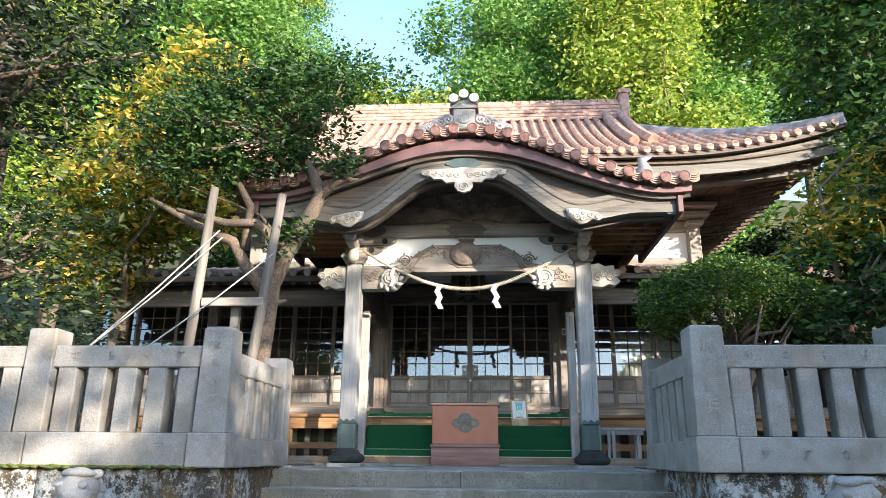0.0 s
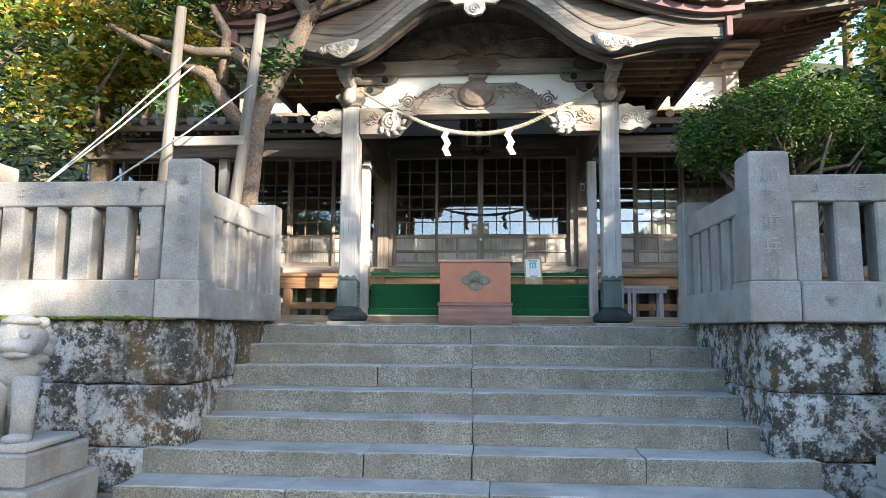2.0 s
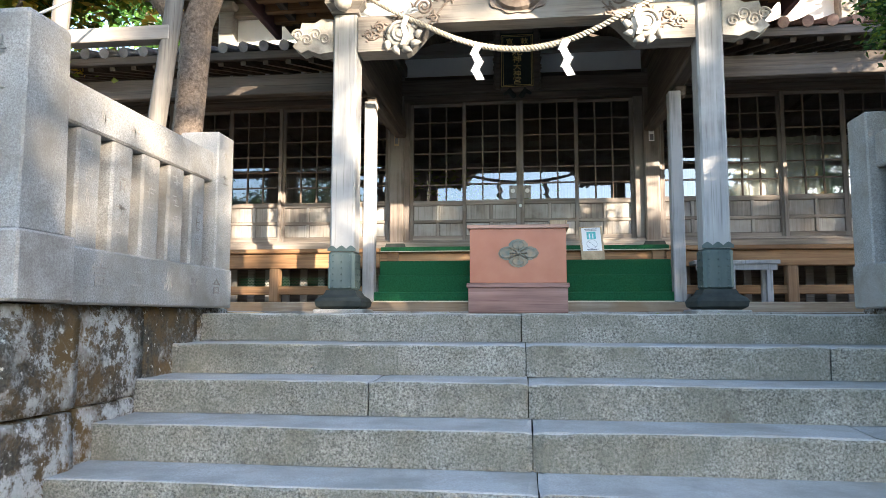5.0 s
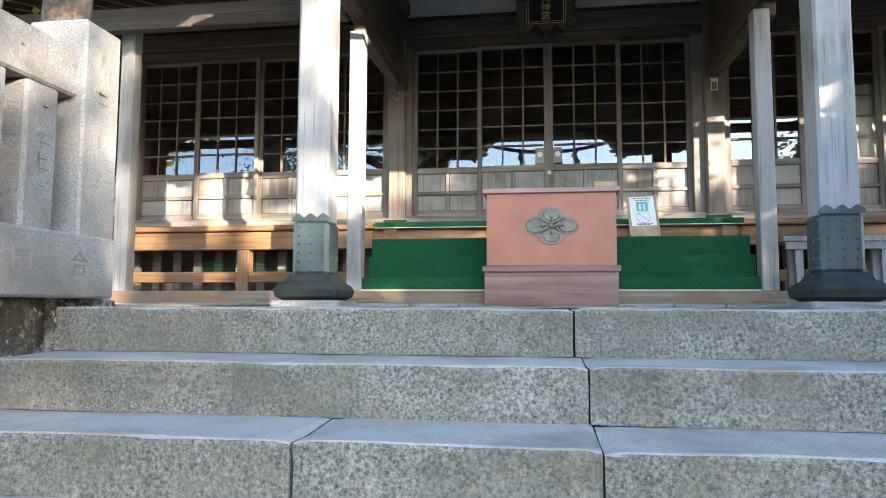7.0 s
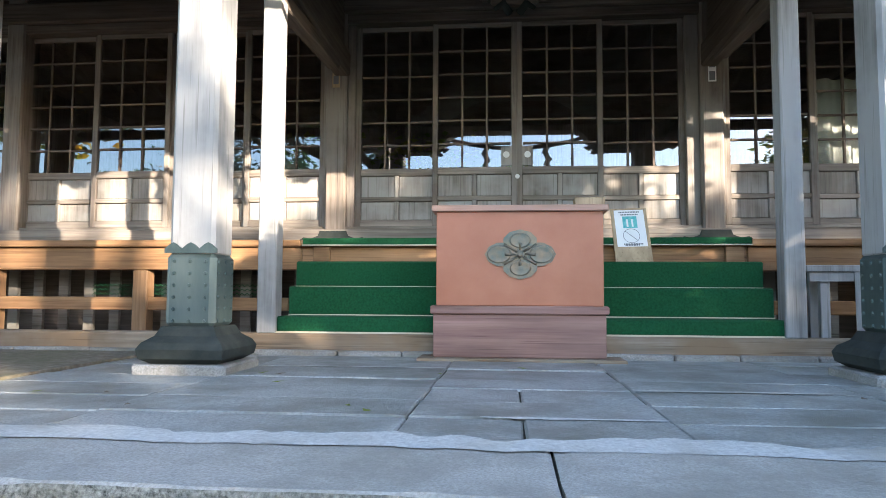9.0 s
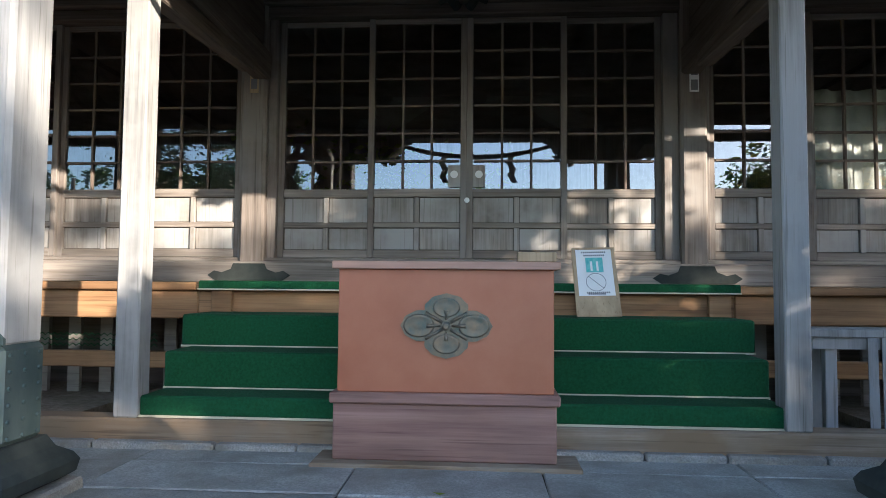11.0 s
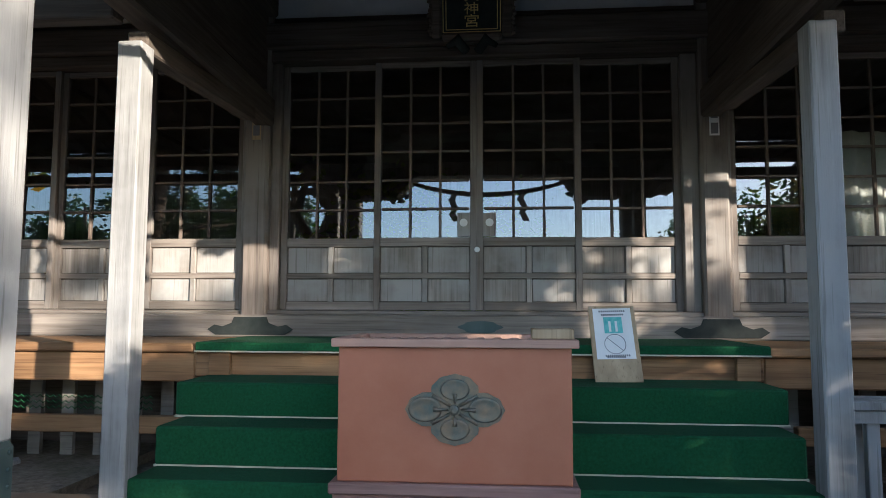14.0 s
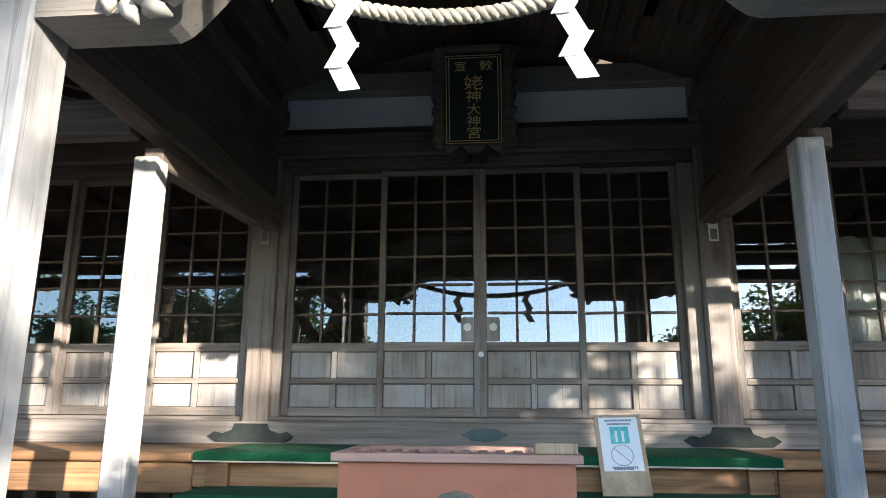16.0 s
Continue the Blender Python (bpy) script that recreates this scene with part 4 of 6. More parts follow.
# the darker tone puts the shading of the carved relief into colour
part("carved_scrolls", bm, CARVED, porch, smooth=True)
for s in (-1, 1):
    x = CX + s * 1.27
    bm = B()
    lathe(bm, ((0.15, 0), (0.155, 0.03), (0.14, 0.05), (0.06, 0.055), (0.02, 0.075)), (x, PY - 0.13, 4.36), 20, Matrix.Rotation(radians(90), 3, "X").to_4x4())
    spiral(bm, x, 4.36, 0.125, 2.4, PY - 0.19, 0.015, s)
    for q in range(7):                # leaf lobes curling out round the spiral
        t = -2.6 + 0.62 * q
        c = Vector((x - s * 0.155 * math.cos(t), PY - 0.14, 4.35 + 0.15 * math.sin(t)))
        e = Vector((x - s * 0.24 * math.cos(t + 0.35), PY - 0.125, 4.35 + 0.215 * math.sin(t + 0.35)))
        tube(bm, [c, c.lerp(e, 0.6) + Vector((0, -0.02, 0)), e], (0.045, 0.032, 0.006), 7)
    part("scroll_knob", bm, CARVED_PALE, porch, "carved spiral boss", smooth=True)
# swelling plum-shaped boss in the middle of the beam
bm = B()
lathe(bm, ((0.2, 0), (0.21, 0.03), (0.19, 0.075), (0.13, 0.11), (0.06, 0.12), (0.02, 0.115)), (CX - 0.02, PY - 0.125, 4.745), 22, Matrix.Diagonal((1.25, 1, 0.92)).to_4x4() @ Matrix.Rotation(radians(90), 4, "X"))
prism(bm, [(CX - 0.02 + 0.33 * math.cos(t) * (1 + 0.05 * math.cos(10 * t)), 4.745 + 0.215 * math.sin(t) * (1 + 0.05 * math.cos(10 * t))) for t in [k * math.pi / 24 for k in range(48)]], PY - 0.15, PY - 0.12)
part("crest", bm, CARVED, porch, "carved brown plum-shaped boss", smooth=False)
part("block", sq_lathe(B(), ((0.09, 4.93), (0.09, 4.98), (0.13, 5.03), (0.13, 5.09)), CX, PY), W_BEAM, porch)
# upper tie beam, dark painted roundels at its middle and ends
part("upper_tie_beam", box(B(), PL - 0.1, PR + 0.1, PY - 0.14, PY + 0.14, 5.08, 5.30, 0.02), W_BEAM, porch)
bm = prism(B(), [(CX + 0.32 * math.cos(t) * (1 + 0.07 * math.cos(10 * t)), 5.19 + 0.125 * math.sin(t)) for t in [k * math.pi / 20 for k in range(40)]], PY - 0.16, PY - 0.135)
part("roundel", bm, W_DARK, porch, "dark roundel on the beam")
for x in (PL + 0.28, PR - 0.28):
    bm = prism(B(), [(x + 0.24 * math.cos(t), 5.19 + 0.115 * math.sin(t)) for t in [k * math.pi / 12 for k in range(24)]], PY - 0.16, PY - 0.135)
    part("roundel", bm, W_DARK, porch)
# carved gable panel with wave relief
part("gable_panel", slab_x(B(), np.linspace(CX - 1.75, CX + 1.75, 40), lambda x: 5.32 + 0.62 * ease((1.7 - abs(x - CX)) / 1.1), lambda x: 5.29, PY - 0.02, PY + 0.05), CARVED, porch, "dark carved panel with waves and a dragon")
bm = B()
r_ = np.random.default_rng(7)
for s in (-1, 1):
    for k in range(9):
        z = 5.33 + 0.028 * k
        tube(bm, [(CX + s * (0.1 + 0.1 * q + 0.04 * k), PY - 0.05, z + 0.05 * math.sin(q * 0.75 + k * 0.5) * (1 - q / 18) + 0.008 * (10 - q)) for q in range(14 - k // 2)], [0.032 * (1 - q / 20) for q in range(14 - k // 2)], 6)
    for k in range(7):
        spiral(bm, CX + s * (0.12 + 0.17 * k + 0.03 * r_.uniform()), 5.62 - 0.02 * k + 0.06 * r_.uniform(-1, 1), 0.075, 1.5, PY - 0.05, 0.026, s)
part("wave_relief", bm, CARVED, porch, smooth=True)
# brackets on the pillars
for x, s in ((PL, -1), (PR, 1)):
    bm = B()
    sq_lathe(bm, ((0.15, 4.62), (0.15, 4.66), (0.21, 4.72), (0.21, 4.80)), x, PY)
    part("capital", bm, W_BEAM, porch)
    for k, (w, z) in enumerate(((0.48, 4.80), (0.7, 4.95))):
        bm = B()
        i = -s
        pts = [(x - i * 0.12, z), (x + i * (w - 0.12), z), (x + i * (w - 0.03), z + 0.045), (x + i * w, z + 0.12), (x - i * 0.12, z + 0.12)]
        prism(bm, pts, PY - 0.1, PY + 0.1)
        part("bracket_arm", bm, W_BEAM, porch)
        bm = B()
        lathe(bm, ((0.05, 0), (0.05, 0.012)), (x + i * (w - 0.2), PY - 0.1, z + 0.065), 12, Matrix.Rotation(radians(90), 3, "X").to_4x4())
        part("bracket_hole", bm, IRON, porch)
    # carved noses, sideways and forward
    bm = B()
    nose = [(0.14, 4.22), (0.3, 4.2), (0.42, 4.25), (0.5, 4.22), (0.6, 4.3), (0.54, 4.36), (0.62, 4.43), (0.52, 4.48), (0.5, 4.56), (0.36, 4.55), (0.26, 4.6), (0.14, 4.58)]
    prism(bm, [(x + s * a, z) for a, z in nose], PY - 0.09, PY + 0.09)
    for q in range(4):
        spiral(bm, x + s * (0.24 + 0.1 * q), 4.36 + 0.06 * (q % 2), 0.07, 1.6, PY - 0.095, 0.014, s)
    part("carved_nose", bm, CARVED_PALE, porch, "pale carved beam end")
    bm = B()
    box(bm, x - 0.08, x + 0.08, PY - 0.62, PY - 0.1, 4.84, 5.02, 0.03)
    box(bm, x - 0.1, x + 0.1, PY - 0.74, PY - 0.5, 4.88, 5.08, 0.05)
    part("carved_nose", bm, CARVED_PALE, porch)
    bm = B()
    lathe(bm, ((0.05, 0), (0.09, 0.05), (0.1, 0.12), (0.075, 0.2), (0.09, 0.26), (0.03, 0.33)), (x + s * 0.0, PY - 0.24, 4.62), 10)
    part("lion_head_carving", bm, CARVED_PALE, porch, smooth=True)
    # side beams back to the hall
    part("side_beam", bar(B(), (x, PY + 0.1, 4.33), (x, DY - 0.1, 4.25), 0.17, 0.25, 0.02), W_BEAM_SHADED, porch)
    part("side_board", box(B(), x - 0.02, x + 0.02, PY + 0.14, DY - 0.12, 4.45, 5.6), W_BEAM_SHADED, porch)
    part("side_plate", box(B(), x - 0.1, x + 0.1, 9.9, DY - 0.1, 5.1, 5.28, 0.02), W_BEAM_SHADED, porch)
    part("brace", bar(B(), (x - s * 0.02, 12.2, 4.04), (x - s * 0.02, 13.9, 4.12), 0.12, 0.12, 0.01), W_BEAM_SHADED, porch)
    part("cross_tie", box(B(), *sorted((x + s * 0.1, x + s * 5.6)), 12.14, 12.26, 4.16, 4.28, 0.01), W_DARK, porch)

# ---------- curved gable roof ----------
GW = 3.32


def bell(u, w=3.14):
    return 0.5 * (1 + math.cos(math.pi * min(u, w) / w))


def lip(x):
    u = abs(x - CX)
    return 5.31 + 0.86 * bell(u) + 0.12 * max(0, (u - 2.7)) ** 2


def board_low(x):
    u = abs(x - CX)
    return 5.235 + 0.75 * bell(u) + 0.1 * max(0, (u - 2.7)) ** 2


def barge_low(x):
    u = abs(x - CX)
    return 4.87 + 0.8 * ease((1.75 - u) / 1.45) + 0.13 * ease((u - 1.7) / 0.9)


groof = thing("curved_gable_roof", (CX, 10.5, 5.0), "curved tiled gable roof over the porch", "roof", kind="structure")
xs = np.linspace(CX - GW, CX + GW, 90)
part("edge_board", slab_x(B(), xs, lambda x: lip(x) + 0.0, board_low, 9.52, 9.62), COPPER, groof, "plum-brown curved edge board")
part("edge_board", slab_x(B(), xs, lambda x: board_low(x) + 0.03, lambda x: board_low(x) - 0.06, 9.62, 9.70), W_DARK, groof)
xs2 = np.linspace(CX - 3.1, CX + 3.1, 90)
def barge_top(x):
    return min(board_low(x) - 0.05, barge_low(x) + 0.36)


part("bargeboard", slab_x(B(), xs2, barge_top, lambda x: barge_low(x) + 0.03, 9.70, 9.80), W_BARGE, groof, "thick curved weathered bargeboard")
# added dark sheet: draws the shade of the gap over the bargeboard
part("backing_board", slab_x(B(), xs2, lambda x: board_low(x) - 0.04, lambda x: barge_low(x) + 0.04, 9.805, 9.84), W_DARK, groof, "dark board for the shaded gap above the bargeboard")
part("moulding", slab_x(B(), xs2, lambda x: barge_top(x) - 0.07, lambda x: barge_top(x) - 0.095, 9.688, 9.70), W_DARK, groof)
part("bargeboard", slab_x(B(), xs2, lambda x: barge_low(x) + 0.12, barge_low, 9.67, 9.86), W_BARGE, groof)
part("moulding", slab_x(B(), xs2, lambda x: barge_low(x) + 0.16, lambda x: barge_low(x) + 0.125, 9.685, 9.72), W_DARK, groof)
part("inner_arch", slab_x(B(), xs2, lambda x: barge_low(x) + 0.06, lambda x: barge_low(x) - 0.05, 9.9, 10.02), W_DARK, groof)
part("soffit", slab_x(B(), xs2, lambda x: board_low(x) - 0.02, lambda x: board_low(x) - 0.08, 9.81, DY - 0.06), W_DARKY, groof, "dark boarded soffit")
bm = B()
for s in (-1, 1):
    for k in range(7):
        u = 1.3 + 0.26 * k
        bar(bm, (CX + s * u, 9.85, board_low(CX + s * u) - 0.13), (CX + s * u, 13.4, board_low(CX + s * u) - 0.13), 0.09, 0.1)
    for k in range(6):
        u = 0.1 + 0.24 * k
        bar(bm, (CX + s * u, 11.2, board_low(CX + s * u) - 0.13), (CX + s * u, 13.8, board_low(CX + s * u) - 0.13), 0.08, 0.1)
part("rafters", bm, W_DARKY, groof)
for s in (-1, 1):
    part("side_fascia", box(B(), *sorted((CX + s * 3.12, CX + s * 3.2)), 9.6, 12.4, 4.98, 5.24, 0.01), COPPER, groof)
    # orange bounce light is put into the colour of these eave boards
    part("eave_plate", box(B(), *sorted((CX + s * 2.0, CX + s * 3.12)), 9.82, 12.4, 5.16, 5.2), W_WARM, groof, "eave boarding tinted with reflected orange light")
    for y in np.arange(9.95, 12.3, 0.3):
        part("side_rafter", box(B(), *sorted((CX + s * 2.0, CX + s * 3.1)), y, y + 0.08, 5.06, 5.165), W_WARM, groof)
    bm = B()
    prism(bm, [(CX + s * u, z) for u, z in ((1.5, 5.06), (1.62, 5.07), (1.95, 5.0), (2.05, 4.93), (1.98, 4.87), (1.9, 4.9), (1.8, 4.84), (1.7, 4.82), (1.62, 4.88), (1.53, 4.95))], 9.63, 9.665)
    for u, z, rad in ((1.58, 5.01, 0.04), (1.66, 4.93, 0.05), (1.75, 4.9, 0.045), (1.76, 4.99, 0.035), (1.86, 4.95, 0.045), (1.96, 4.93, 0.04)):
        spiral(bm, CX + s * u, z, rad, 1.7, 9.625, 0.011, s)
    part("carved_end", bm, CARVED_PALE, groof, "pale carved foliage under the bargeboard", smooth=True)
# pendant carving at the gable's crown
pend = [(0, 5.33), (0.09, 5.36), (0.14, 5.43), (0.13, 5.5), (0.26, 5.49), (0.33, 5.55), (0.45, 5.55), (0.5, 5.6), (0.62, 5.62), (0.65, 5.69), (0.55, 5.71), (0.2, 5.72), (0, 5.74)]
bm = prism(B(), [(CX + a, z) for a, z in pend] + [(CX - a, z) for a, z in pend[-2:0:-1]], 9.60, 9.66)
for s in (-1, 1):
    for k in range(5):
        spiral(bm, CX + s * (0.1 + 0.11 * k), 5.6 + 0.012 * k, 0.045, 1.5, 9.595, 0.013, s)
spiral(bm, CX, 5.42, 0.07, 1.8, 9.595, 0.014)
part("pendant", bm, CARVED_PALE, groof, "white-grey carved pendant")
bm = prism(B(), [(CX + 0.26 * math.cos(t) * (1 + 0.1 * math.cos(6 * t)), 5.83 + 0.09 * math.sin(t)) for t in [k * math.pi / 16 for k in range(32)]], 9.66, 9.705)
part("metal_fitting", bm, SHOE, groof)
for s in (-1, 1):
    bm = box(B(), *sorted((CX + s * 2.98, CX + s * 3.11)), 9.69, 9.81, 4.98, 5.2)
    part("metal_fitting", bm, SHOE, groof)

# tiles of the curved gable: pan sheet, and a round row every 0.27 m, each with a disc at its end
bm = B()
cols = [[bm.verts.new((x, y, lip(x) + 0.06 + (y - 9.45) * 0.04)) for y in np.linspace(9.42, 13.9, 12)] for x in np.linspace(CX - GW - 0.05, CX + GW + 0.05, 120)]
for a, b in zip(cols, cols[1:]):
    for k in range(11):
        bm.faces.new((a[k], a[k + 1], b[k + 1], b[k]))
part("pan_tiles", bm, TILE, groof, "red pan tiles", smooth=True)
r_ = np.random.default_rng(17)
s_acc, last, rows_u = 0.0, None, []
for u in np.linspace(0.14, GW, 400):
    p = Vector((u, lip(CX + u)))
    if last is not None:
        s_acc += (p - last).length
    last = p
    if s_acc >= 0.265 * len(rows_u):
        rows_u.append(float(u))
for s in (-1, 1):
    for u in rows_u:
        x = CX + s * u
        z = lip(x) + 0.1
        row = part("tile_row", tube(B(), [(x, y, z + (y - 9.45) * 0.04 + 0.01 * (k % 2)) for k, y in enumerate(np.linspace(9.36, 13.9, 34))], 0.068, 10), TILE, groof, smooth=False)
        bm = lathe(B(), ((0.085, 0), (0.085, 0.03), (0.07, 0.036), (0.066, 0.028), (0.02, 0.03)), (x, 9.37, z), 16, Matrix.Rotation(radians(90), 3, "X").to_4x4())
        part("tile_end", bm, TILE_END, row, "round moulded tile end")
        bm = B()
        xe = x + s * 0.135
        ze = lip(xe) + 0.03
        for q in range(4):
            tube(bm, [(xe + 0.085 * math.cos(a), 9.42 - 0.01 * q, ze + 0.045 + 0.03 * q - 0.06 * math.sin(a)) for a in [math.pi * (0.05 + 0.9 * k / 6) for k in range(7)]], 0.015, 5)
        part("eave_pan_edge", bm, TILE, groof)
# rim ridge along the gable
part("rim_ridge", slab_x(B(), xs, lambda x: lip(x) + 0.30, lambda x: lip(x) + 0.1, 9.78, 9.98), TILE, groof, "stacked tile rim")
bm = tube(B(), [(x, 9.88, lip(x) + 0.32) for x in xs], 0.07, 8)
part("rim_cap", bm, TILE, groof, smooth=True)
# crest ornament
orn = box(B(), CX - 0.18, CX + 0.18, 9.72, 9.94, 6.44, 6.8, 0.02)
prism(orn, [(CX - 0.23, 6.79), (CX + 0.23, 6.79), (CX + 0.15, 6.86), (CX + 0.1, 6.93), (CX - 0.1, 6.93), (CX - 0.15, 6.86)], 9.7, 9.95)
lathe(orn, ((0.1, 0), (0.1, 0.012), (0.08, 0.016), (0.075, 0.008), (0.02, 0.012)), (CX, 9.72, 6.63), 20, Matrix.Rotation(radians(90), 3, "X").to_4x4())
part("ridge_ornament", orn, GRANITE, groof, "grey ridge-end ornament with three discs")
bm = B()
for s in (-1, 1):
    for k in range(5):
        spiral(bm, CX + s * (0.26 + 0.1 * k), 6.6 - 0.04 * k, 0.095 - 0.008 * k, 1.6, 9.74, 0.03, s)
part("ornament_scrolls", bm, TILE_GREY, groof, smooth=True)
for dx, z in ((-0.16, 6.93), (0, 7.0), (0.16, 6.93)):
    row = part("ornament_roll", tube(B(), [(CX + dx, 9.64, z), (CX + dx, 10.1, z)], 0.07, 12), TILE_GREY, groof)
    bm = lathe(B(), ((0.072, 0), (0.072, 0.02), (0.05, 0.026)), (CX + dx, 9.64, z), 16, Matrix.Rotation(radians(90), 3, "X").to_4x4())
    part("roll_end", bm, PAPER, row, "pale round end")
bm = B()
tube(bm, [(CX + 2.6, 9.7, lip(CX + 2.6) + 0.2), (CX + 2.72, 9.66, lip(CX + 2.6) + 0.32), (CX + 2.66, 9.62, lip(CX + 2.6) + 0.44), (CX + 2.8, 9.62, lip(CX + 2.6) + 0.5)], (0.12, 0.11, 0.07, 0.03), 8)
part("corner_ornament", bm, TILE_GREY, groof, "curled corner tile", smooth=True)

# ---------- main roof ----------
mroof = thing("main_roof", (CX, 15.5, 6.6), "hip-and-gable main roof of reddish tiles", "roof", kind="structure")
EY, RY, EZ, RZ = 11.95, 15.9, 7.0, 9.75


def eave_lift(u):
    return 0.55 * max(0.0, (u - 3.6) / 3.4) ** 2


def slope(x, y):
    """Height of the front slope: hollow, and lifted towards the corners."""
    t = (y - EY) / (RY - EY)
    u = abs(x - CX)
    return EZ + (RZ - EZ) * (0.8 * t + 0.2 * t * t) + eave_lift(u) * (1 - t)


def slope_sheet(bm, x0, x1, ytop, nx, ny, off=0.0):
    cols = []
    for x in np.linspace(x0, x1, nx):
        yt = ytop(x)
        cols.append([bm.verts.new((x, y, slope(x, y) + off)) for y in np.linspace(EY - 0.02, yt, ny)])
    for a, b in zip(cols, cols[1:]):
        for k in range(ny - 1):
            bm.faces.new((a[k], b[k], b[k + 1], a[k + 1]))


def hip_top(x):
    return EY + 0.02 + (14.6 - EY) * max(0.0, 1 - (abs(x - CX) - 3.75) / 3.25)


bm = B()
slope_sheet(bm, CX - 3.75, CX + 3.75, lambda x: RY, 20, 14)
slope_sheet(bm, CX + 3.75, CX + 7.0, hip_top, 14, 10)
slope_sheet(bm, CX - 7.0, CX - 3.75, hip_top, 14, 10)
part("pan_tiles", bm, TILE, mroof, smooth=True)
# back slope and hip sides close the roof
bm = B()
for pts in (((-3.75, RY, RZ), (3.75, RY, RZ), (3.75, 20.5, 7.0), (-3.75, 20.5, 7.0)), ((3.75, 14.6, 8.55), (7.0, EY, 7.55), (7.0, 20.5, 7.3), (3.75, 19, 8.5)), ((-3.75, 14.6, 8.55), (-7.0, EY, 7.55), (-7.0, 20.5, 7.3), (-3.75, 19, 8.5)), ((3.75, 14.0, 8.3), (3.75, RY, RZ), (3.75, 19, 8.4)), ((-3.75, 14.0, 8.3), (-3.75, RY, RZ), (-3.75, 19, 8.4))):
    bm.faces.new([bm.verts.new((CX + a, b, c)) for a, b, c in pts])
part("roof_back", bm, TILE, mroof)


def tile_rib(x, ya, yb, r=0.075):
    """One row of round cover tiles up the slope, stepped tile by tile."""
    pts, rad = [], []
    k = max(2, int((yb - ya) / 0.24))
    for i in range(k):
        for f, q in ((0.0, 1.08), (0.93, 0.94)):
            y = ya + (yb - ya) * (i + f) / k
            pts.append((x, y, slope(x, y) + 0.035))
            rad.append(r * q)
    return pts, rad


bm = B()
near = []
for i in range(-30, 31):
    x = CX + 0.23 * i + 0.1
    u = abs(x - CX)
    if u > 6.85:
        continue
    yb = RY if u < 3.7 else hip_top(x)
    pts, rad = tile_rib(x, EY - 0.06, max(EY + 0.15, yb), 0.066)
    if x > CX - 2.5:
        row = part("tile_row", tube(B(), pts, rad, 8), TILE, mroof)
        e = lathe(B(), ((0.068, 0), (0.068, 0.02), (0.05, 0.024)), (x, EY - 0.05, slope(x, EY) + 0.03), 12, Matrix.Rotation(radians(90), 3, "X").to_4x4())
        part("tile_end", e, TILE, row)
    else:
        tube(bm, pts, rad, 6)
tagged(part("tile_rows", bm, TILE, mroof), kind="stuff")
# ridge and descending ridges
for k in range(5):
    w_ = 0.2 - 0.018 * k
    part("ridge_course", box(B(), CX - 3.9, CX + 3.75, RY - w_, RY + w_, RZ - 0.1 + 0.105 * k, RZ - 0.01 + 0.105 * k, 0.012), TILE, mroof, "stacked tile ridge course")
bm = B()
for i in range(36):
    x = CX - 3.9 + 0.215 * i
    tube(bm, [(x, RY, RZ + 0.44), (x + 0.2, RY, RZ + 0.44)], (0.1, 0.088), 9)
part("ridge_cap", bm, TILE, mroof)
bm = box(B(), CX + 3.72, CX + 3.95, RY - 0.2, RY + 0.2, RZ - 0.25, RZ + 0.62, 0.03)
box(bm, CX + 3.68, CX + 4.0, RY - 0.24, RY + 0.24, RZ + 0.6, RZ + 0.72, 0.02)
part("ridge_end", bm, TILE, mroof)
for s in (-1, 1):
    for du in (3.35, 3.72):
        bm = B()
        ys_ = np.linspace(RY - 0.1, 12.9, 22)
        for ya, yb in zip(ys_, ys_[1:]):
            xa = CX + s * du
            tube(bm, [(xa, ya, slope(xa, ya) + 0.14), (xa, yb + 0.01, slope(xa, yb) + 0.14)], (0.12, 0.105), 9)
        part("descending_ridge", bm, TILE, mroof)
    bm = B()
    us = np.linspace(3.7, 7.0, 20)
    for ua, ub in zip(us, us[1:]):
        pa, pb = [(CX + s * u, hip_top(CX + s * u), slope(CX + s * u, hip_top(CX + s * u)) + 0.1) for u in (ua, ub)]
        tube(bm, [pa, pb], (0.11, 0.1), 9)
        bar(bm, (pa[0], pa[1], pa[2] - 0.1), (pb[0], pb[1], pb[2] - 0.1), 0.2, 0.16)
    part("corner_ridge", bm, TILE_GREY, mroof)
# eave edge, boards and rafters below
bm = B()
xs3 = np.linspace(CX - 7.0, CX + 7.0, 60)
slab_x(bm, xs3, lambda x: EZ + eave_lift(abs(x - CX)) - 0.02, lambda x: EZ + eave_lift(abs(x - CX)) - 0.1, EY + 0.0, EY + 0.1)
part("eave_edge", bm, W_DARK, mroof)
bm = slab_x(B(), xs3, lambda x: EZ + 0.9 * eave_lift(abs(x - CX)) - 0.1, lambda x: EZ + 0.85 * eave_lift(abs(x - CX)) - 0.42, EY + 0.16, EY + 0.24)
part("eave_board", bm, W_BARGE, mroof, "deep weathered eave board")
bm = slab_x(B(), np.linspace(CX - 6.7, CX + 6.7, 40), lambda x: EZ - 0.34 + 0.6 * eave_lift(abs(x - CX)), lambda x: EZ - 0.46 + 0.6 * eave_lift(abs(x - CX)), EY + 0.55, EY + 0.75)
part("eave_purlin", bm, W_BARGE, mroof)
bm = B()
for i in range(-26, 27):
    x = CX + 0.25 * i
    z = EZ + 0.7 * eave_lift(abs(x - CX))
    bar(bm, (x, EY + 0.2, z - 0.3), (x, DY if abs(x - CX) < 4.9 else DY - 0.95 * (abs(x - CX) - 4.9), z - 0.12 if abs(x - CX) >= 4.9 else z + 0.1), 0.09, 0.11)
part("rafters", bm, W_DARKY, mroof)
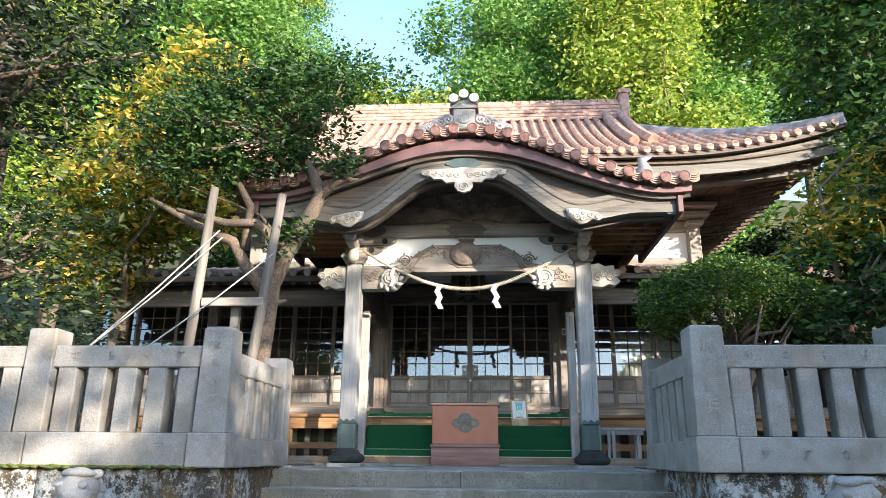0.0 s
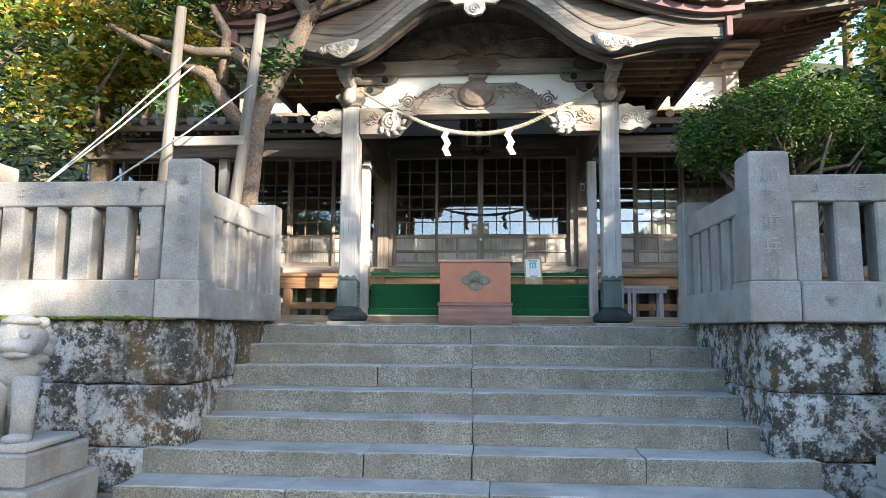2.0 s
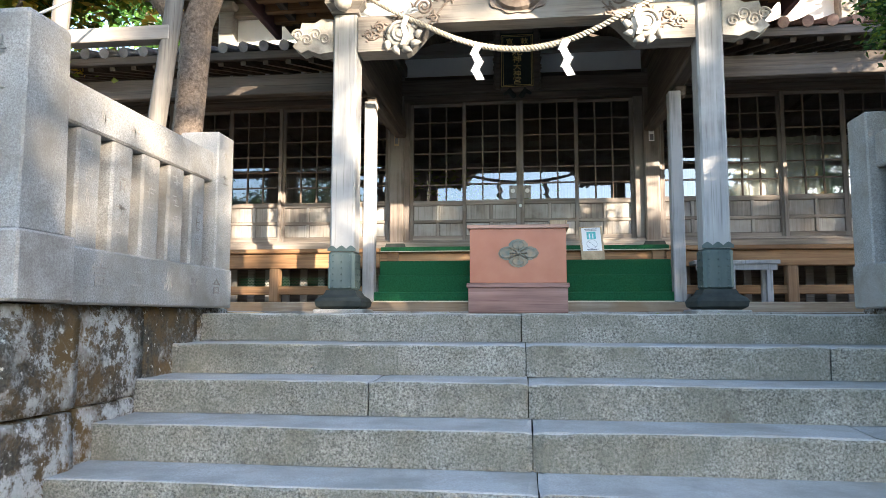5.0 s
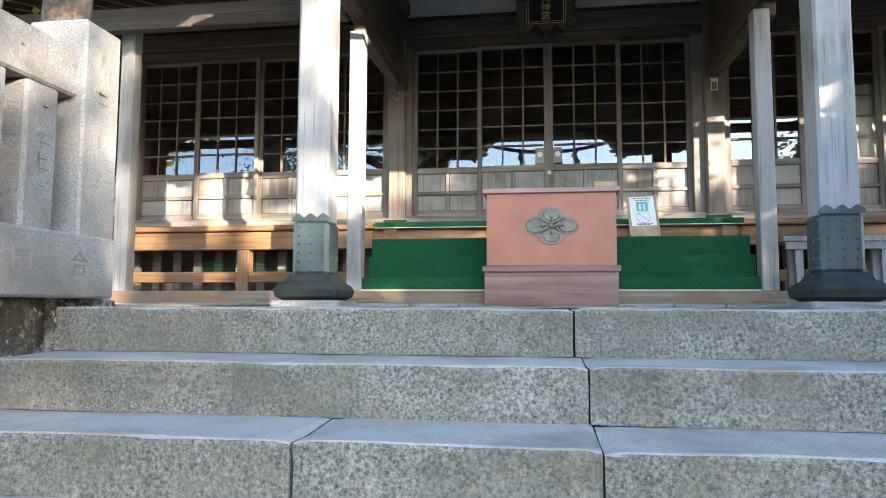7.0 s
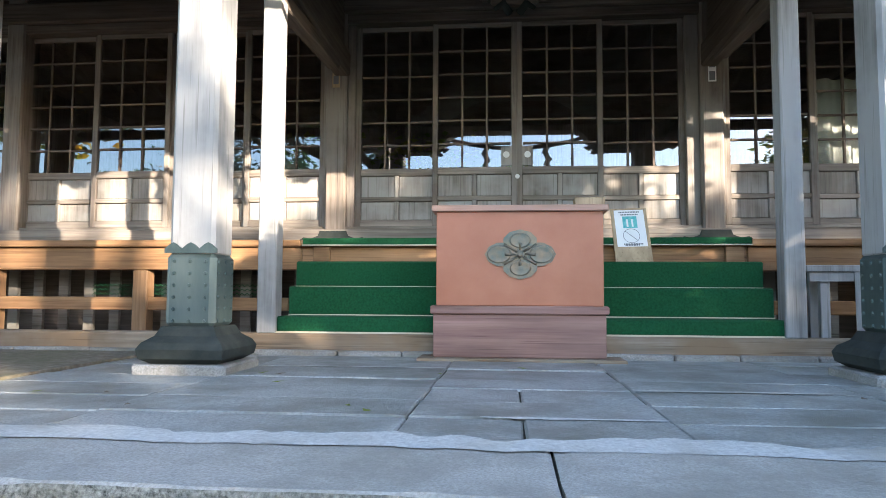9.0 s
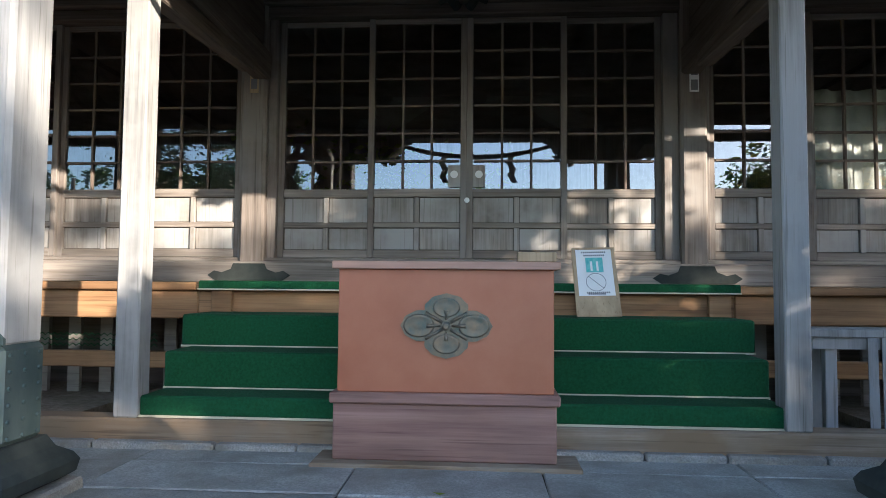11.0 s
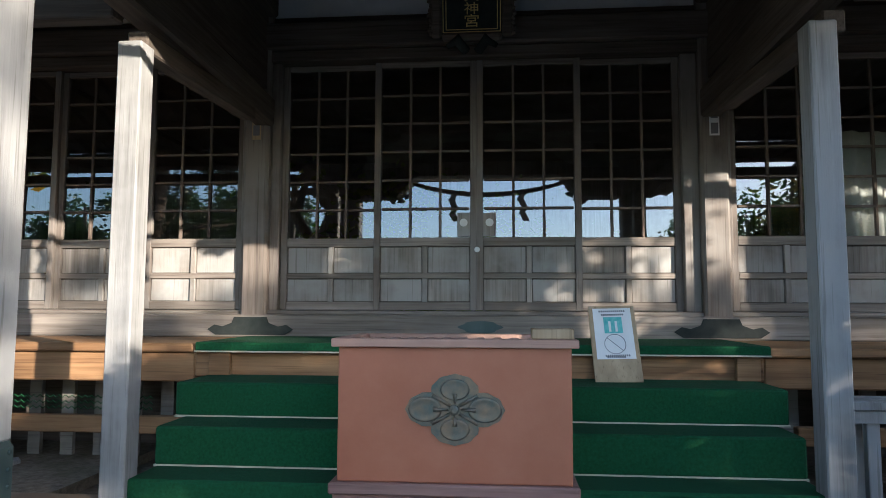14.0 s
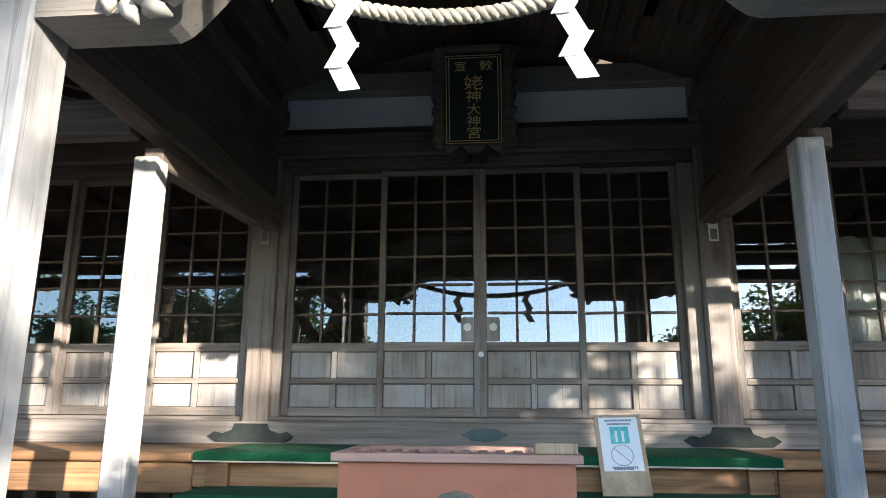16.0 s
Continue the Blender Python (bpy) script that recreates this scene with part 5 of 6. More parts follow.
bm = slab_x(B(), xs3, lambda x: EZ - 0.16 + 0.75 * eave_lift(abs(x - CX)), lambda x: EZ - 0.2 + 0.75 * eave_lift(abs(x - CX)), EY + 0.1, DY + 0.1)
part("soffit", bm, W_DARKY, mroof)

for s in (-1, 1):
    x0, x1 = sorted((CX + s * 4.9, CX + s * 6.85))
    bm = B()
    rows = [[bm.verts.new((x, y, EZ - 0.14 + 0.75 * eave_lift(abs(x - CX)))) for x in np.linspace(x0, x1, 8)] for y in (DY + 0.1, 20.4)]
    for k in range(7):
        bm.faces.new((rows[0][k], rows[0][k + 1], rows[1][k + 1], rows[1][k]))
    part("side_soffit", bm, W_DARKY, mroof)
    for k in range(22):
        y = DY - 1.9 + 0.3 * k
        xi = CX + s * (4.9 if y > DY else 4.9 + (DY - y) * 0.95)
        if abs(CX + s * 6.8 - xi) < 0.2:
            continue
        za = EZ - 0.27 + 0.7 * eave_lift(abs(xi - CX))
        part("side_rafter", bar(B(), (xi, y, za), (CX + s * 6.8, y, EZ - 0.24 + 0.7 * eave_lift(6.8)), 0.085, 0.1), W_DARKY, mroof)

# ---------- lower veranda roofs ----------
for s in (-1, 1):
    lr = thing("veranda_roof", (CX + s * 5, 13.2, 4.6), "low tiled veranda roof on exposed rafters", "roof", kind="structure")
    x0, x1 = sorted((CX + s * 2.12, CX + s * 8.2))
    ya, yb, za, zb = 12.1, DY - 0.1, 4.72, 5.38
    bm = B()
    bm.faces.new([bm.verts.new(p) for p in ((x0, ya, za + 0.02), (x1, ya, za + 0.02), (x1, yb, zb), (x0, yb, zb))])
    part("pan_tiles", bm, TILE_GREY if s < 0 else TILE, lr)
    x = x0 + 0.1
    while x < x1:
        part("tile_row", tube(B(), [(x, ya - 0.03 + (yb - ya) * k / 8, za + 0.05 + (zb - za) * k / 8) for k in range(9)], [0.07, 0.062] * 4 + [0.07], 8), TILE_GREY if s < 0 else TILE, lr)
        x += 0.27
    part("eave_board", box(B(), x0, x1, ya + 0.0, ya + 0.07, za - 0.1, za), W_DARK, lr)
    part("boarding", bar(B(), ((x0 + x1) / 2, ya + 0.05, za - 0.05), ((x0 + x1) / 2, yb, zb - 0.06), x1 - x0, 0.03), W_DARKY, lr)
    bm = B()
    x = x0 + 0.15
    while x < x1:
        bar(bm, (x, ya + 0.08, za - 0.11), (x, yb, zb - 0.12), 0.07, 0.08)
        x += 0.3
    part("rafters", bm, W_BEAM_SHADED, lr)
    part("eave_beam", box(B(), x0, x1, 12.35, 12.52, 4.3, 4.5, 0.015), W_DARK, lr)
    for x in (CX + s * 4.38, CX + s * 6.7):
        part("veranda_column", box(B(), x - 0.075, x + 0.075, 12.36, 12.51, LAND + 0.05, 4.3, 0.01), W_POST, lr)
        part("column_stone", rough_block(B(), x - 0.16, x + 0.16, 12.28, 12.6, LAND - 0.02, LAND + 0.07, 0.015, 0.008, x), PAVE, lr)


# ---------- offering box ----------
BX0, BX1, BY0, BY1 = -0.745, 0.385, 11.86, 12.5
ob = thing("offering_box", ((BX0 + BX1) / 2, 12.15, LAND), "large red-painted wooden offering box with bronze flower crest", "offering box")
part("foot_slab", rough_block(B(), BX0 - 0.1, BX1 + 0.12, BY0 - 0.08, BY1, LAND - 0.01, LAND + 0.02, 0.006, 0.004, 3), W_SILL, ob)
part("plinth", box(B(), BX0, BX1, BY0, BY1, LAND + 0.02, 1.69, 0.006), BOXBASE, ob, "faded brown-red base")
part("moulding", box(B(), BX0 - 0.018, BX1 + 0.018, BY0 - 0.02, BY1, 1.69, 1.745, 0.008), BOXBASE, ob)
part("body", box(B(), BX0 + 0.018, BX1 - 0.012, BY0 + 0.012, BY1, 1.745, 2.372, 0.005), BOXRED, ob)
for ya, yb in ((BY0 - 0.02, BY0 + 0.06), (BY1 - 0.06, BY1 + 0.02)):
    part("lid_frame", box(B(), BX0 - 0.012, BX1 + 0.02, ya, yb, 2.372, 2.412, 0.004), BOXLID, ob)
for xa in (BX0 - 0.012, BX1 - 0.05):
    part("lid_frame", box(B(), xa, xa + 0.07, BY0 + 0.06, BY1 - 0.06, 2.372, 2.412, 0.004), BOXLID, ob)
for k in range(11):
    x = BX0 + 0.1 + 0.093 * k
    part("slat", box(B(), x, x + 0.045, BY0 + 0.06, BY1 - 0.06, 2.352, 2.395, 0.004), BOXLID, ob)
# flower crest: four lobed petals, pistils and a centre
cxm, czm, ym = -0.17, 2.085, BY0 + 0.012
crest = B()
outline = []
for k in range(72):
    a = 2 * math.pi * k / 72
    c4 = abs(math.cos(2 * a))
    r = 0.16 + 0.07 * c4 ** 0.9 - 0.008 * abs(math.sin(10 * a))
    outline.append((cxm + 1.02 * r * math.cos(a), czm + 0.72 * r * math.sin(a)))
prism(crest, outline, ym - 0.014, ym + 0.001)
medal = part("crest", crest, BRONZE, ob, "green-brown bronze four-petal crest")
for a in (0, 90, 180, 270):
    ca, sa = math.cos(radians(a)), math.sin(radians(a))
    bm = B()
    rr = 0.14 if a % 180 == 0 else 0.092
    lathe(bm, ((0.07, 0), (0.068, 0.004), (0.06, 0.006), (0.05, 0.003), (0.02, 0.006)), (cxm + rr * ca, ym - 0.0135, czm + rr * sa), 18, Matrix.Diagonal((1.15 if a % 180 == 0 else 1.0, 1, 0.85 if a % 180 == 0 else 0.72)).to_4x4() @ Matrix.Rotation(radians(90), 4, "X"))
    part("petal", bm, BRONZE, medal, smooth=True)
    bm = tube(B(), [(cxm + 0.03 * ca, ym - 0.02, czm + 0.03 * sa), (cxm + 0.075 * ca, ym - 0.02, czm + 0.06 * sa), (cxm + 0.1 * ca, ym - 0.02, czm + 0.075 * sa)], (0.005, 0.009, 0.012), 7)
    part("pistil", bm, BRONZE, medal, smooth=True)
for a in (45, 135, 225, 315):
    bm = tube(B(), [(cxm + 0.03 * math.cos(radians(a)), ym - 0.016, czm + 0.025 * math.sin(radians(a))), (cxm + 0.15 * math.cos(radians(a)), ym - 0.012, czm + 0.095 * math.sin(radians(a)))], 0.009, 6)
    part("vein", bm, BRONZE, medal, smooth=True)
bm = lathe(B(), ((0.022, 0), (0.022, 0.03), (0.012, 0.036)), (cxm, ym - 0.012, czm), 12, Matrix.Rotation(radians(90), 3, "X").to_4x4())
part("centre", bm, BRONZE, medal)
solid("wooden_block", box(B(), 0.19, 0.385, 11.87, 12.0, 2.413, 2.462, 0.004), W_BOARD, "pale wooden block lying on the offering box", "block")

# ---------- notice board leaning on the steps ----------
sg = thing("notice_board", (0.81, 13.12, 2.086), "leaning wooden board with a pasted paper notice", "sign")
lean = Matrix.Translation((0.8, 13.12, 2.087)) @ Matrix.Rotation(radians(-25), 4, "X") @ Matrix.Rotation(radians(-1.5), 4, "Y")


def on_sign(bm, x0, x1, z0, z1, y0=-0.002, y1=0.0, mt=lean):
    return box(bm, x0, x1, y0, y1, z0, z1, 0, mt)


part("board", box(B(), -0.152, 0.152, 0, 0.018, 0, 0.535, 0.003, lean), W_BOARD, sg)
paper = part("paper", on_sign(B(), -0.125, 0.125, 0.155, 0.515), PAPER, sg, "white printed sheet")
part("picture", on_sign(B(), -0.06, 0.06, 0.335, 0.45, -0.0045, -0.0022), TEAL, paper, "teal printed picture")
for xa in (-0.03, 0.012):
    part("picture_mark", on_sign(B(), xa, xa + 0.015, 0.345, 0.42, -0.0065, -0.0045), PAPER, paper)
bm = B()
ring = [lean @ Vector((0.068 * math.cos(a), -0.004, 0.258 + 0.068 * math.sin(a))) for a in [k * math.pi / 14 for k in range(29)]]
tube(bm, ring, 0.0018, 5)
tube(bm, [lean @ Vector((-0.05, -0.004, 0.305)), lean @ Vector((0.05, -0.004, 0.21))], 0.0018, 5)
part("prohibition_ring", bm, INK, paper)
for z, a, w in ((0.493, -0.085, 0.17), (0.468, -0.07, 0.14), (0.178, -0.07, 0.15), (0.168, -0.06, 0.12)):
    x = a
    bm = B()
    while x < a + w:
        on_sign(bm, x, x + 0.009, z - 0.006, z + 0.006, -0.0045, -0.0022)
        x += 0.0135
    part("text_line", bm, INK, paper)

# ---------- sacred rope with paper streamers ----------
rope = thing("sacred_rope", (CX, 10.75, 4.1), "twisted straw rope hung between the porch pillars", "rope")


def rope_at(t):
    x = PL + 0.17 + (PR - PL - 0.34) * t
    d = (x - CX) ** 2
    return Vector((x, PY + 0.06 - 0.25 * min(1.0, d), 4.22 + 0.205 * d))


n_ = 220
for ph in (0, 2 * math.pi / 3, 4 * math.pi / 3):
    pts, rad = [], []
    for k in range(n_ + 1):
        t = k / n_
        c = rope_at(t)
        a = ph + 2 * math.pi * t * 30
        w = 0.019 * (0.55 + 0.45 * math.sin(math.pi * t))
        pts.append(c + Vector((0, math.cos(a), math.sin(a))) * w)
        rad.append(w * 0.98)
    part("strand", tube(B(), pts, rad, 6), STRAW, rope, smooth=True)
r_ = np.random.default_rng(3)
bm = B()
for k in range(60):
    t = r_.uniform(0.03, 0.97)
    c = rope_at(t)
    d = Vector(r_.normal(size=3)) * 0.018
    tube(bm, [c + d * 0.6, c + d * 1.6 + Vector((r_.uniform(-0.03, 0.03), 0, 0))], 0.001, 3)
tagged(part("loose_straw", bm, STRAW, rope), kind="stuff")
for s, x in ((-1, PL + 0.02), (1, PR - 0.02)):
    bm = B()
    for k in range(3):
        tube(bm, [(x + 0.2 * max(-0.8, min(0.8, 1.25 * math.cos(a))), PY + 0.2 * max(-0.8, min(0.8, 1.25 * math.sin(a))), 4.83 + 0.03 * k + 0.02 * math.sin(a)) for a in [j * math.pi / 12 for j in range(25)]], 0.016, 6)
    part("lashing", bm, STRAW, rope, smooth=True)


def streamer(x, y, z, seed, width=0.085, drop=0.085, folds=4, tilt=0.0):
    """A zigzag paper streamer of folded squares."""
    r = np.random.default_rng(seed)
    st = thing("paper_streamer", (x, y, z - drop * folds), "white zigzag paper streamer hanging from the rope", "streamer", "paper streamers on the rope")
    cx, cz = x, z
    for k in range(folds):
        d = 1 if k % 2 else -1
        bm = B()
        lean_x = width * 0.68 * d
        pts = [(cx - width * 0.5, cz), (cx + width * 0.5, cz + 0.006 * d), (cx + width * 0.5 + lean_x, cz - drop), (cx - width * 0.5 + lean_x, cz - drop - 0.006)]
        yy = y + 0.012 * (k % 2) + 0.004 * r.uniform(-1, 1)
        prism(bm, pts, yy - 0.0008, yy + 0.0008)
        part("fold", bm, PAPER, st)
        cx += lean_x + tilt * drop
        cz -= drop * 0.86
    return st


for t, sd, tl, wd, f in ((0.368, 1, 0.05, 0.085, 4), (0.637, 2, 0.12, 0.085, 4), (0.15, 3, 0.0, 0.055, 3), (0.845, 4, 0.1, 0.05, 3)):
    c = rope_at(t)
    streamer(c.x, c.y - 0.035, c.z - 0.0, sd, wd, 0.108, f, tl)

# ---------- name plaque over the doors ----------
pq = thing("name_plaque", (CX - 0.06, 14.0, 4.76), "black name plaque with gold characters in a carved frame", "plaque")
lean = Matrix.Translation((CX - 0.06, 14.02, 4.76)) @ Matrix.Rotation(radians(10), 4, "X") @ Matrix.Diagonal((0.9, 1.0, 0.73, 1.0))
part("board", box(B(), -0.27, 0.27, 0.0, 0.04, 0.0, 1.13, 0.006, lean), IRON, pq)
for x0, x1, z0, z1 in ((-0.37, -0.27, -0.02, 1.18), (0.27, 0.37, -0.02, 1.18), (-0.27, 0.27, -0.06, 0.03), (-0.27, 0.27, 1.1, 1.2)):
    part("frame_rail", box(B(), x0, x1, -0.03, 0.05, z0, z1, 0.02, lean), W_DARK, pq)
r_ = np.random.default_rng(9)
bm = B()
for k in range(22):
    for sx in (-1, 1):
        c = lean @ Vector((sx * (0.37 + 0.012 * math.sin(k * 1.9)), 0.0, 0.02 + 0.052 * k))
        bmesh.ops.create_icosphere(bm, subdivisions=1, radius=0.026, matrix=Matrix.Translation(c))
tagged(part("frame_carving", bm, W_DARK, pq), kind="stuff")
for d in (0.262, 0.235):
    for x0, x1, z0, z1 in ((-d, -d + 0.008, 0.295 - d, 1.1 - 0.295 + d), (d - 0.008, d, 0.295 - d, 1.1 - 0.295 + d), (-d + 0.008, d - 0.008, 0.295 - d, 0.303 - d), (-d + 0.008, d - 0.008, 1.1 - 0.303 + d, 1.1 - 0.295 + d)):
        part("gold_line", box(B(), x0, x1, -0.004, 0.004, z0, z1, 0, lean), GOLD, pq)


def plaque_text(body, x, z, size):
    cu = bpy.data.curves.new("character", "FONT")
    cu.body, cu.size, cu.align_x, cu.align_y, cu.extrude = body, size, "CENTER", "CENTER", 0.003
    tmp = bpy.data.objects.new("character", cu)
    scene.collection.objects.link(tmp)
    me = bpy.data.meshes.new_from_object(tmp.evaluated_get(bpy.context.evaluated_depsgraph_get()))
    bpy.data.objects.remove(tmp)
    me.transform(Matrix.Translation(-Vector(pq.location)) @ lean @ Matrix.Translation((x, -0.005, z)) @ Matrix.Rotation(radians(90), 4, "X"))
    me.materials.append(GOLD)
    o = new("character", me)
    o.parent = pq
    return o


for ch, x, z, sz in (("\u5ba3", -0.12, 0.93, 0.13), ("\u6555", 0.12, 0.93, 0.13), ("\u59e5", 0.0, 0.73, 0.19), ("\u795e", 0.0, 0.57, 0.155), ("\u5927", 0.0, 0.42, 0.14), ("\u795e", 0.0, 0.28, 0.14), ("\u5bae", 0.0, 0.145, 0.15)):
    plaque_text(ch, x, z, sz)
for s in (-1, 1):
    bm = B()
    tube(bm, [(CX - 0.06 + s * 0.05, 14.1, 4.66), (CX - 0.06 + s * 0.12, 14.0, 4.72), (CX - 0.06 + s * 0.2, 14.05, 4.68)], (0.04, 0.05, 0.02), 7)
    part("hook", bm, IRON, pq, smooth=True)
# paper charms on the door posts
for x, z, h in ((1.80, 4.1, 0.26), (-2.06, 4.15, 0.3)):
    t = thing("paper_charm", (x, DY - 0.145, z - h / 2), "narrow printed paper charm pasted on a post", "charm")
    part("sheet", box(B(), x - 0.04, x + 0.04, DY - 0.146, DY - 0.142, z - h / 2, z + h / 2), PAPER if x > 0 else W_BOARD, t)
    for q in (0.06, -0.07):
        part("print", box(B(), x - 0.028, x + 0.028, DY - 0.149, DY - 0.146, z + q - 0.045, z + q + 0.045), INK, t)

# ---------- bench and boards by the veranda ----------
bn = thing("bench", (2.45, 12.75, LAND), "grey wooden bench standing before the veranda", "bench")
part("seat", box(B(), 1.95, 2.95, 12.62, 12.9, 2.0, 2.05, 0.006), W_POST, bn)
part("seat_rail", box(B(), 1.98, 2.92, 12.64, 12.68, 1.93, 2.0), W_POST, bn)
for x in (2.06, 2.8):
    for y in (12.66, 12.84):
        part("leg", box(B(), x, x + 0.07, y, y + 0.05, LAND, 2.0, 0.004), W_POST, bn)
for x in (2.3, 2.38):
    part("leaning_board", bar(B(), (x, 12.58, LAND + 0.01), (x + 0.02, 12.63, 2.0), 0.05, 0.03), W_POST, bn)
r_ = np.random.default_rng(2)
net = B()
for k in range(34):
    x = -4.2 + 0.05 * k
    for j in range(3):
        z = 1.8 + 0.04 * j
        tube(net, [(x, YD + 0.2, z), (x + 0.025, YD + 0.2, z + 0.02), (x + 0.05, YD + 0.2, z)], 0.004, 4)
solid("wire_netting", net, CARPET, "green wire netting under the veranda", "netting", kind="stuff")


# ---------- guardian lions ----------
def lion(x, y, s):
    ped = thing("lion_pedestal", (x, y, 0), "squared pale stone pedestal", "pedestal", "lion pedestals")
    part("lower_block", rough_block(B(), x - 0.42, x + 0.42, y - 0.42, y + 0.42, 0.0, 0.3, 0.02, 0.006, x), GRANITE, ped)
    part("upper_block", rough_block(B(), x - 0.36, x + 0.36, y - 0.36, y + 0.36, 0.3, 0.52, 0.015, 0.006, x + 2), GRANITE, ped)
    bm = B()

    def blob(cx, cy, cz, rx, ry, rz, sub=2):
        bmesh.ops.create_icosphere(bm, subdivisions=sub, radius=1, matrix=Matrix.Translation((x + s * cx, y + cy, cz)) @ Matrix.Diagonal((rx, ry, rz, 1)))
    box(bm, x - 0.32, x + 0.32, y - 0.3, y + 0.3, 0.52, 0.575, 0.01)
    blob(-0.16, 0.05, 0.78, 0.19, 0.22, 0.21, 3)
    blob(-0.05, 0.0, 0.95, 0.19, 0.19, 0.26, 3)
    blob(0.03, -0.05, 1.1, 0.17, 0.17, 0.2, 3)
    blob(0.08, -0.09, 1.27, 0.165, 0.17, 0.15, 3)
    blob(0.14, -0.2, 1.22, 0.11, 0.1, 0.075, 3)
    blob(0.14, -0.23, 1.16, 0.09, 0.07, 0.035, 2)
    blob(0.1, -0.15, 1.4, 0.14, 0.1, 0.04, 2)
    for q in (-1, 1):
        blob(0.08 + 0.13 * q, -0.06, 1.39, 0.05, 0.045, 0.05)
        blob(0.09 + 0.1 * q, -0.22, 1.31, 0.045, 0.03, 0.03)
        tube(bm, [(x + s * 0.06 + 0.1 * q, y - 0.12, 1.0), (x + s * 0.08 + 0.11 * q, y - 0.17, 0.78), (x + s * 0.08 + 0.11 * q, y - 0.17, 0.6)], (0.095, 0.075, 0.07), 10)
        blob(0.08 + 0.11 * q, -0.21, 0.6, 0.085, 0.11, 0.05)
        blob(-0.18, 0.16 * q, 0.65, 0.17, 0.1, 0.12)
    for k in range(12):
        a = -2.4 + 0.4 * k
        blob(0.02 + 0.17 * math.cos(a), 0.02 + 0.05 * math.sin(3 * a), 1.2 + 0.17 * math.sin(a), 0.05, 0.08, 0.05, 2)
    for k in range(4):
        blob(-0.34 - 0.02 * k, 0.1, 0.82 + 0.09 * k, 0.08 - 0.01 * k, 0.08, 0.08)
    for v in bm.verts:
        v.co += Vector((grain(v.co, 9, 1), grain(v.co, 9, 4), grain(v.co, 9, 8))) * 0.022
    solid("guardian_lion", bm, LION, "weathered grey stone guardian lion seated on a pedestal", "statue", smooth=True)


lion(-3.3, 6.0, 1)
lion(3.14, 6.0, -1)

# ---------- trees ----------
# leaning evergreen beside the porch, held by props
ev = tree("propped_tree", (-2.95, 9.5, 1.4),
          [(-2.93, 9.38, 1.35), (-2.95, 9.38, 2.4), (-2.9, 9.38, 3.2), (-2.86, 9.38, 3.85), (-2.7, 9.38, 4.3), (-2.43, 9.37, 4.78), (-2.2, 9.36, 5.24), (-2.46, 9.34, 5.72), (-2.72, 9.3, 6.1)],
          [0.145, 0.13, 0.125, 0.125, 0.125, 0.12, 0.11, 0.08, 0.04],
          [((-3.4, 9.3, 6.35), (1.5, 0.9, 0.7)), ((-2.6, 9.1, 6.7), (0.85, 0.7, 0.6)), ((-4.4, 9.3, 6.2), (0.8, 0.8, 0.65)), ((-3.9, 9.2, 5.6), (0.7, 0.6, 0.4)), ((-3.0, 9.2, 5.75), (0.6, 0.5, 0.3)), ((-3.6, 9.3, 7.1), (0.9, 0.7, 0.45)), ((-2.55, 9.2, 4.5), (0.22, 0.2, 0.3)), ((-1.72, 8.95, 5.62), (0.3, 0.25, 0.2))],
          95, 0.28, 46, 0.105, LEAF_EVER, "leaning evergreen with a bent trunk held up by props", 5, limbs=26, aspect=0.42)
bm = B()
tube(bm, [(-2.25, 9.36, 5.15), (-2.05, 9.3, 5.38), (-1.85, 9.25, 5.42), (-1.65, 9.2, 5.4)], (0.09, 0.07, 0.055, 0.03), 8)
tube(bm, [(-2.9, 9.45, 3.7), (-3.25, 9.35, 4.15), (-3.45, 9.3, 4.5), (-4.0, 9.3, 4.75), (-4.8, 9.3, 5.2)], (0.1, 0.09, 0.08, 0.06, 0.03), 8)
tube(bm, [(-3.3, 9.35, 4.4), (-3.2, 9.2, 5.0), (-3.6, 9.2, 5.7)], (0.08, 0.06, 0.03), 8)
tube(bm, [(-2.7, 9.35, 4.4), (-3.1, 9.2, 4.75), (-3.5, 9.1, 4.72), (-4.2, 9.0, 4.9)], (0.09, 0.07, 0.06, 0.03), 8)
part("bough", bm, BARK, ev, smooth=True)
for a, b, lab in (((-3.77, 8.7, 1.4), (-3.55, 8.7, 5.1), "left"), ((-2.97, 8.7, 1.4), (-2.6, 8.75, 5.0), "right")):
    pole = tube(B(), [a, tuple(np.array(a) * 0.5 + np.array(b) * 0.5 + np.array((0.015, 0, 0))), b], (0.075, 0.068, 0.06), 9)
    solid("tree_prop", pole, W_POLE, "silvery wooden pole propping the tree", "prop", group="tree props", smooth=True)
solid("prop_crossbar", box(B(), -3.55, -2.72, 8.66, 8.78, 3.42, 3.53, 0.006), W_BEAM, "plain crossbar nailed between two props", "crossbar")
for a, b in (((-3.38, 8.62, 4.45), (-4.3, 7.4, 2.62)), ((-3.33, 8.62, 4.35), (-4.3, 7.4, 2.62)), ((-2.62, 8.6, 4.1), (-3.5, 7.2, 2.62))):
    bm = tube(B(), [a, tuple((np.array(a) + np.array(b)) / 2 + np.array((0, 0, -0.03))), b], 0.01, 6)
    solid("guy_rope", bm, NYLON, "pale guy rope staying the tree", "rope", group="guy ropes", smooth=True)

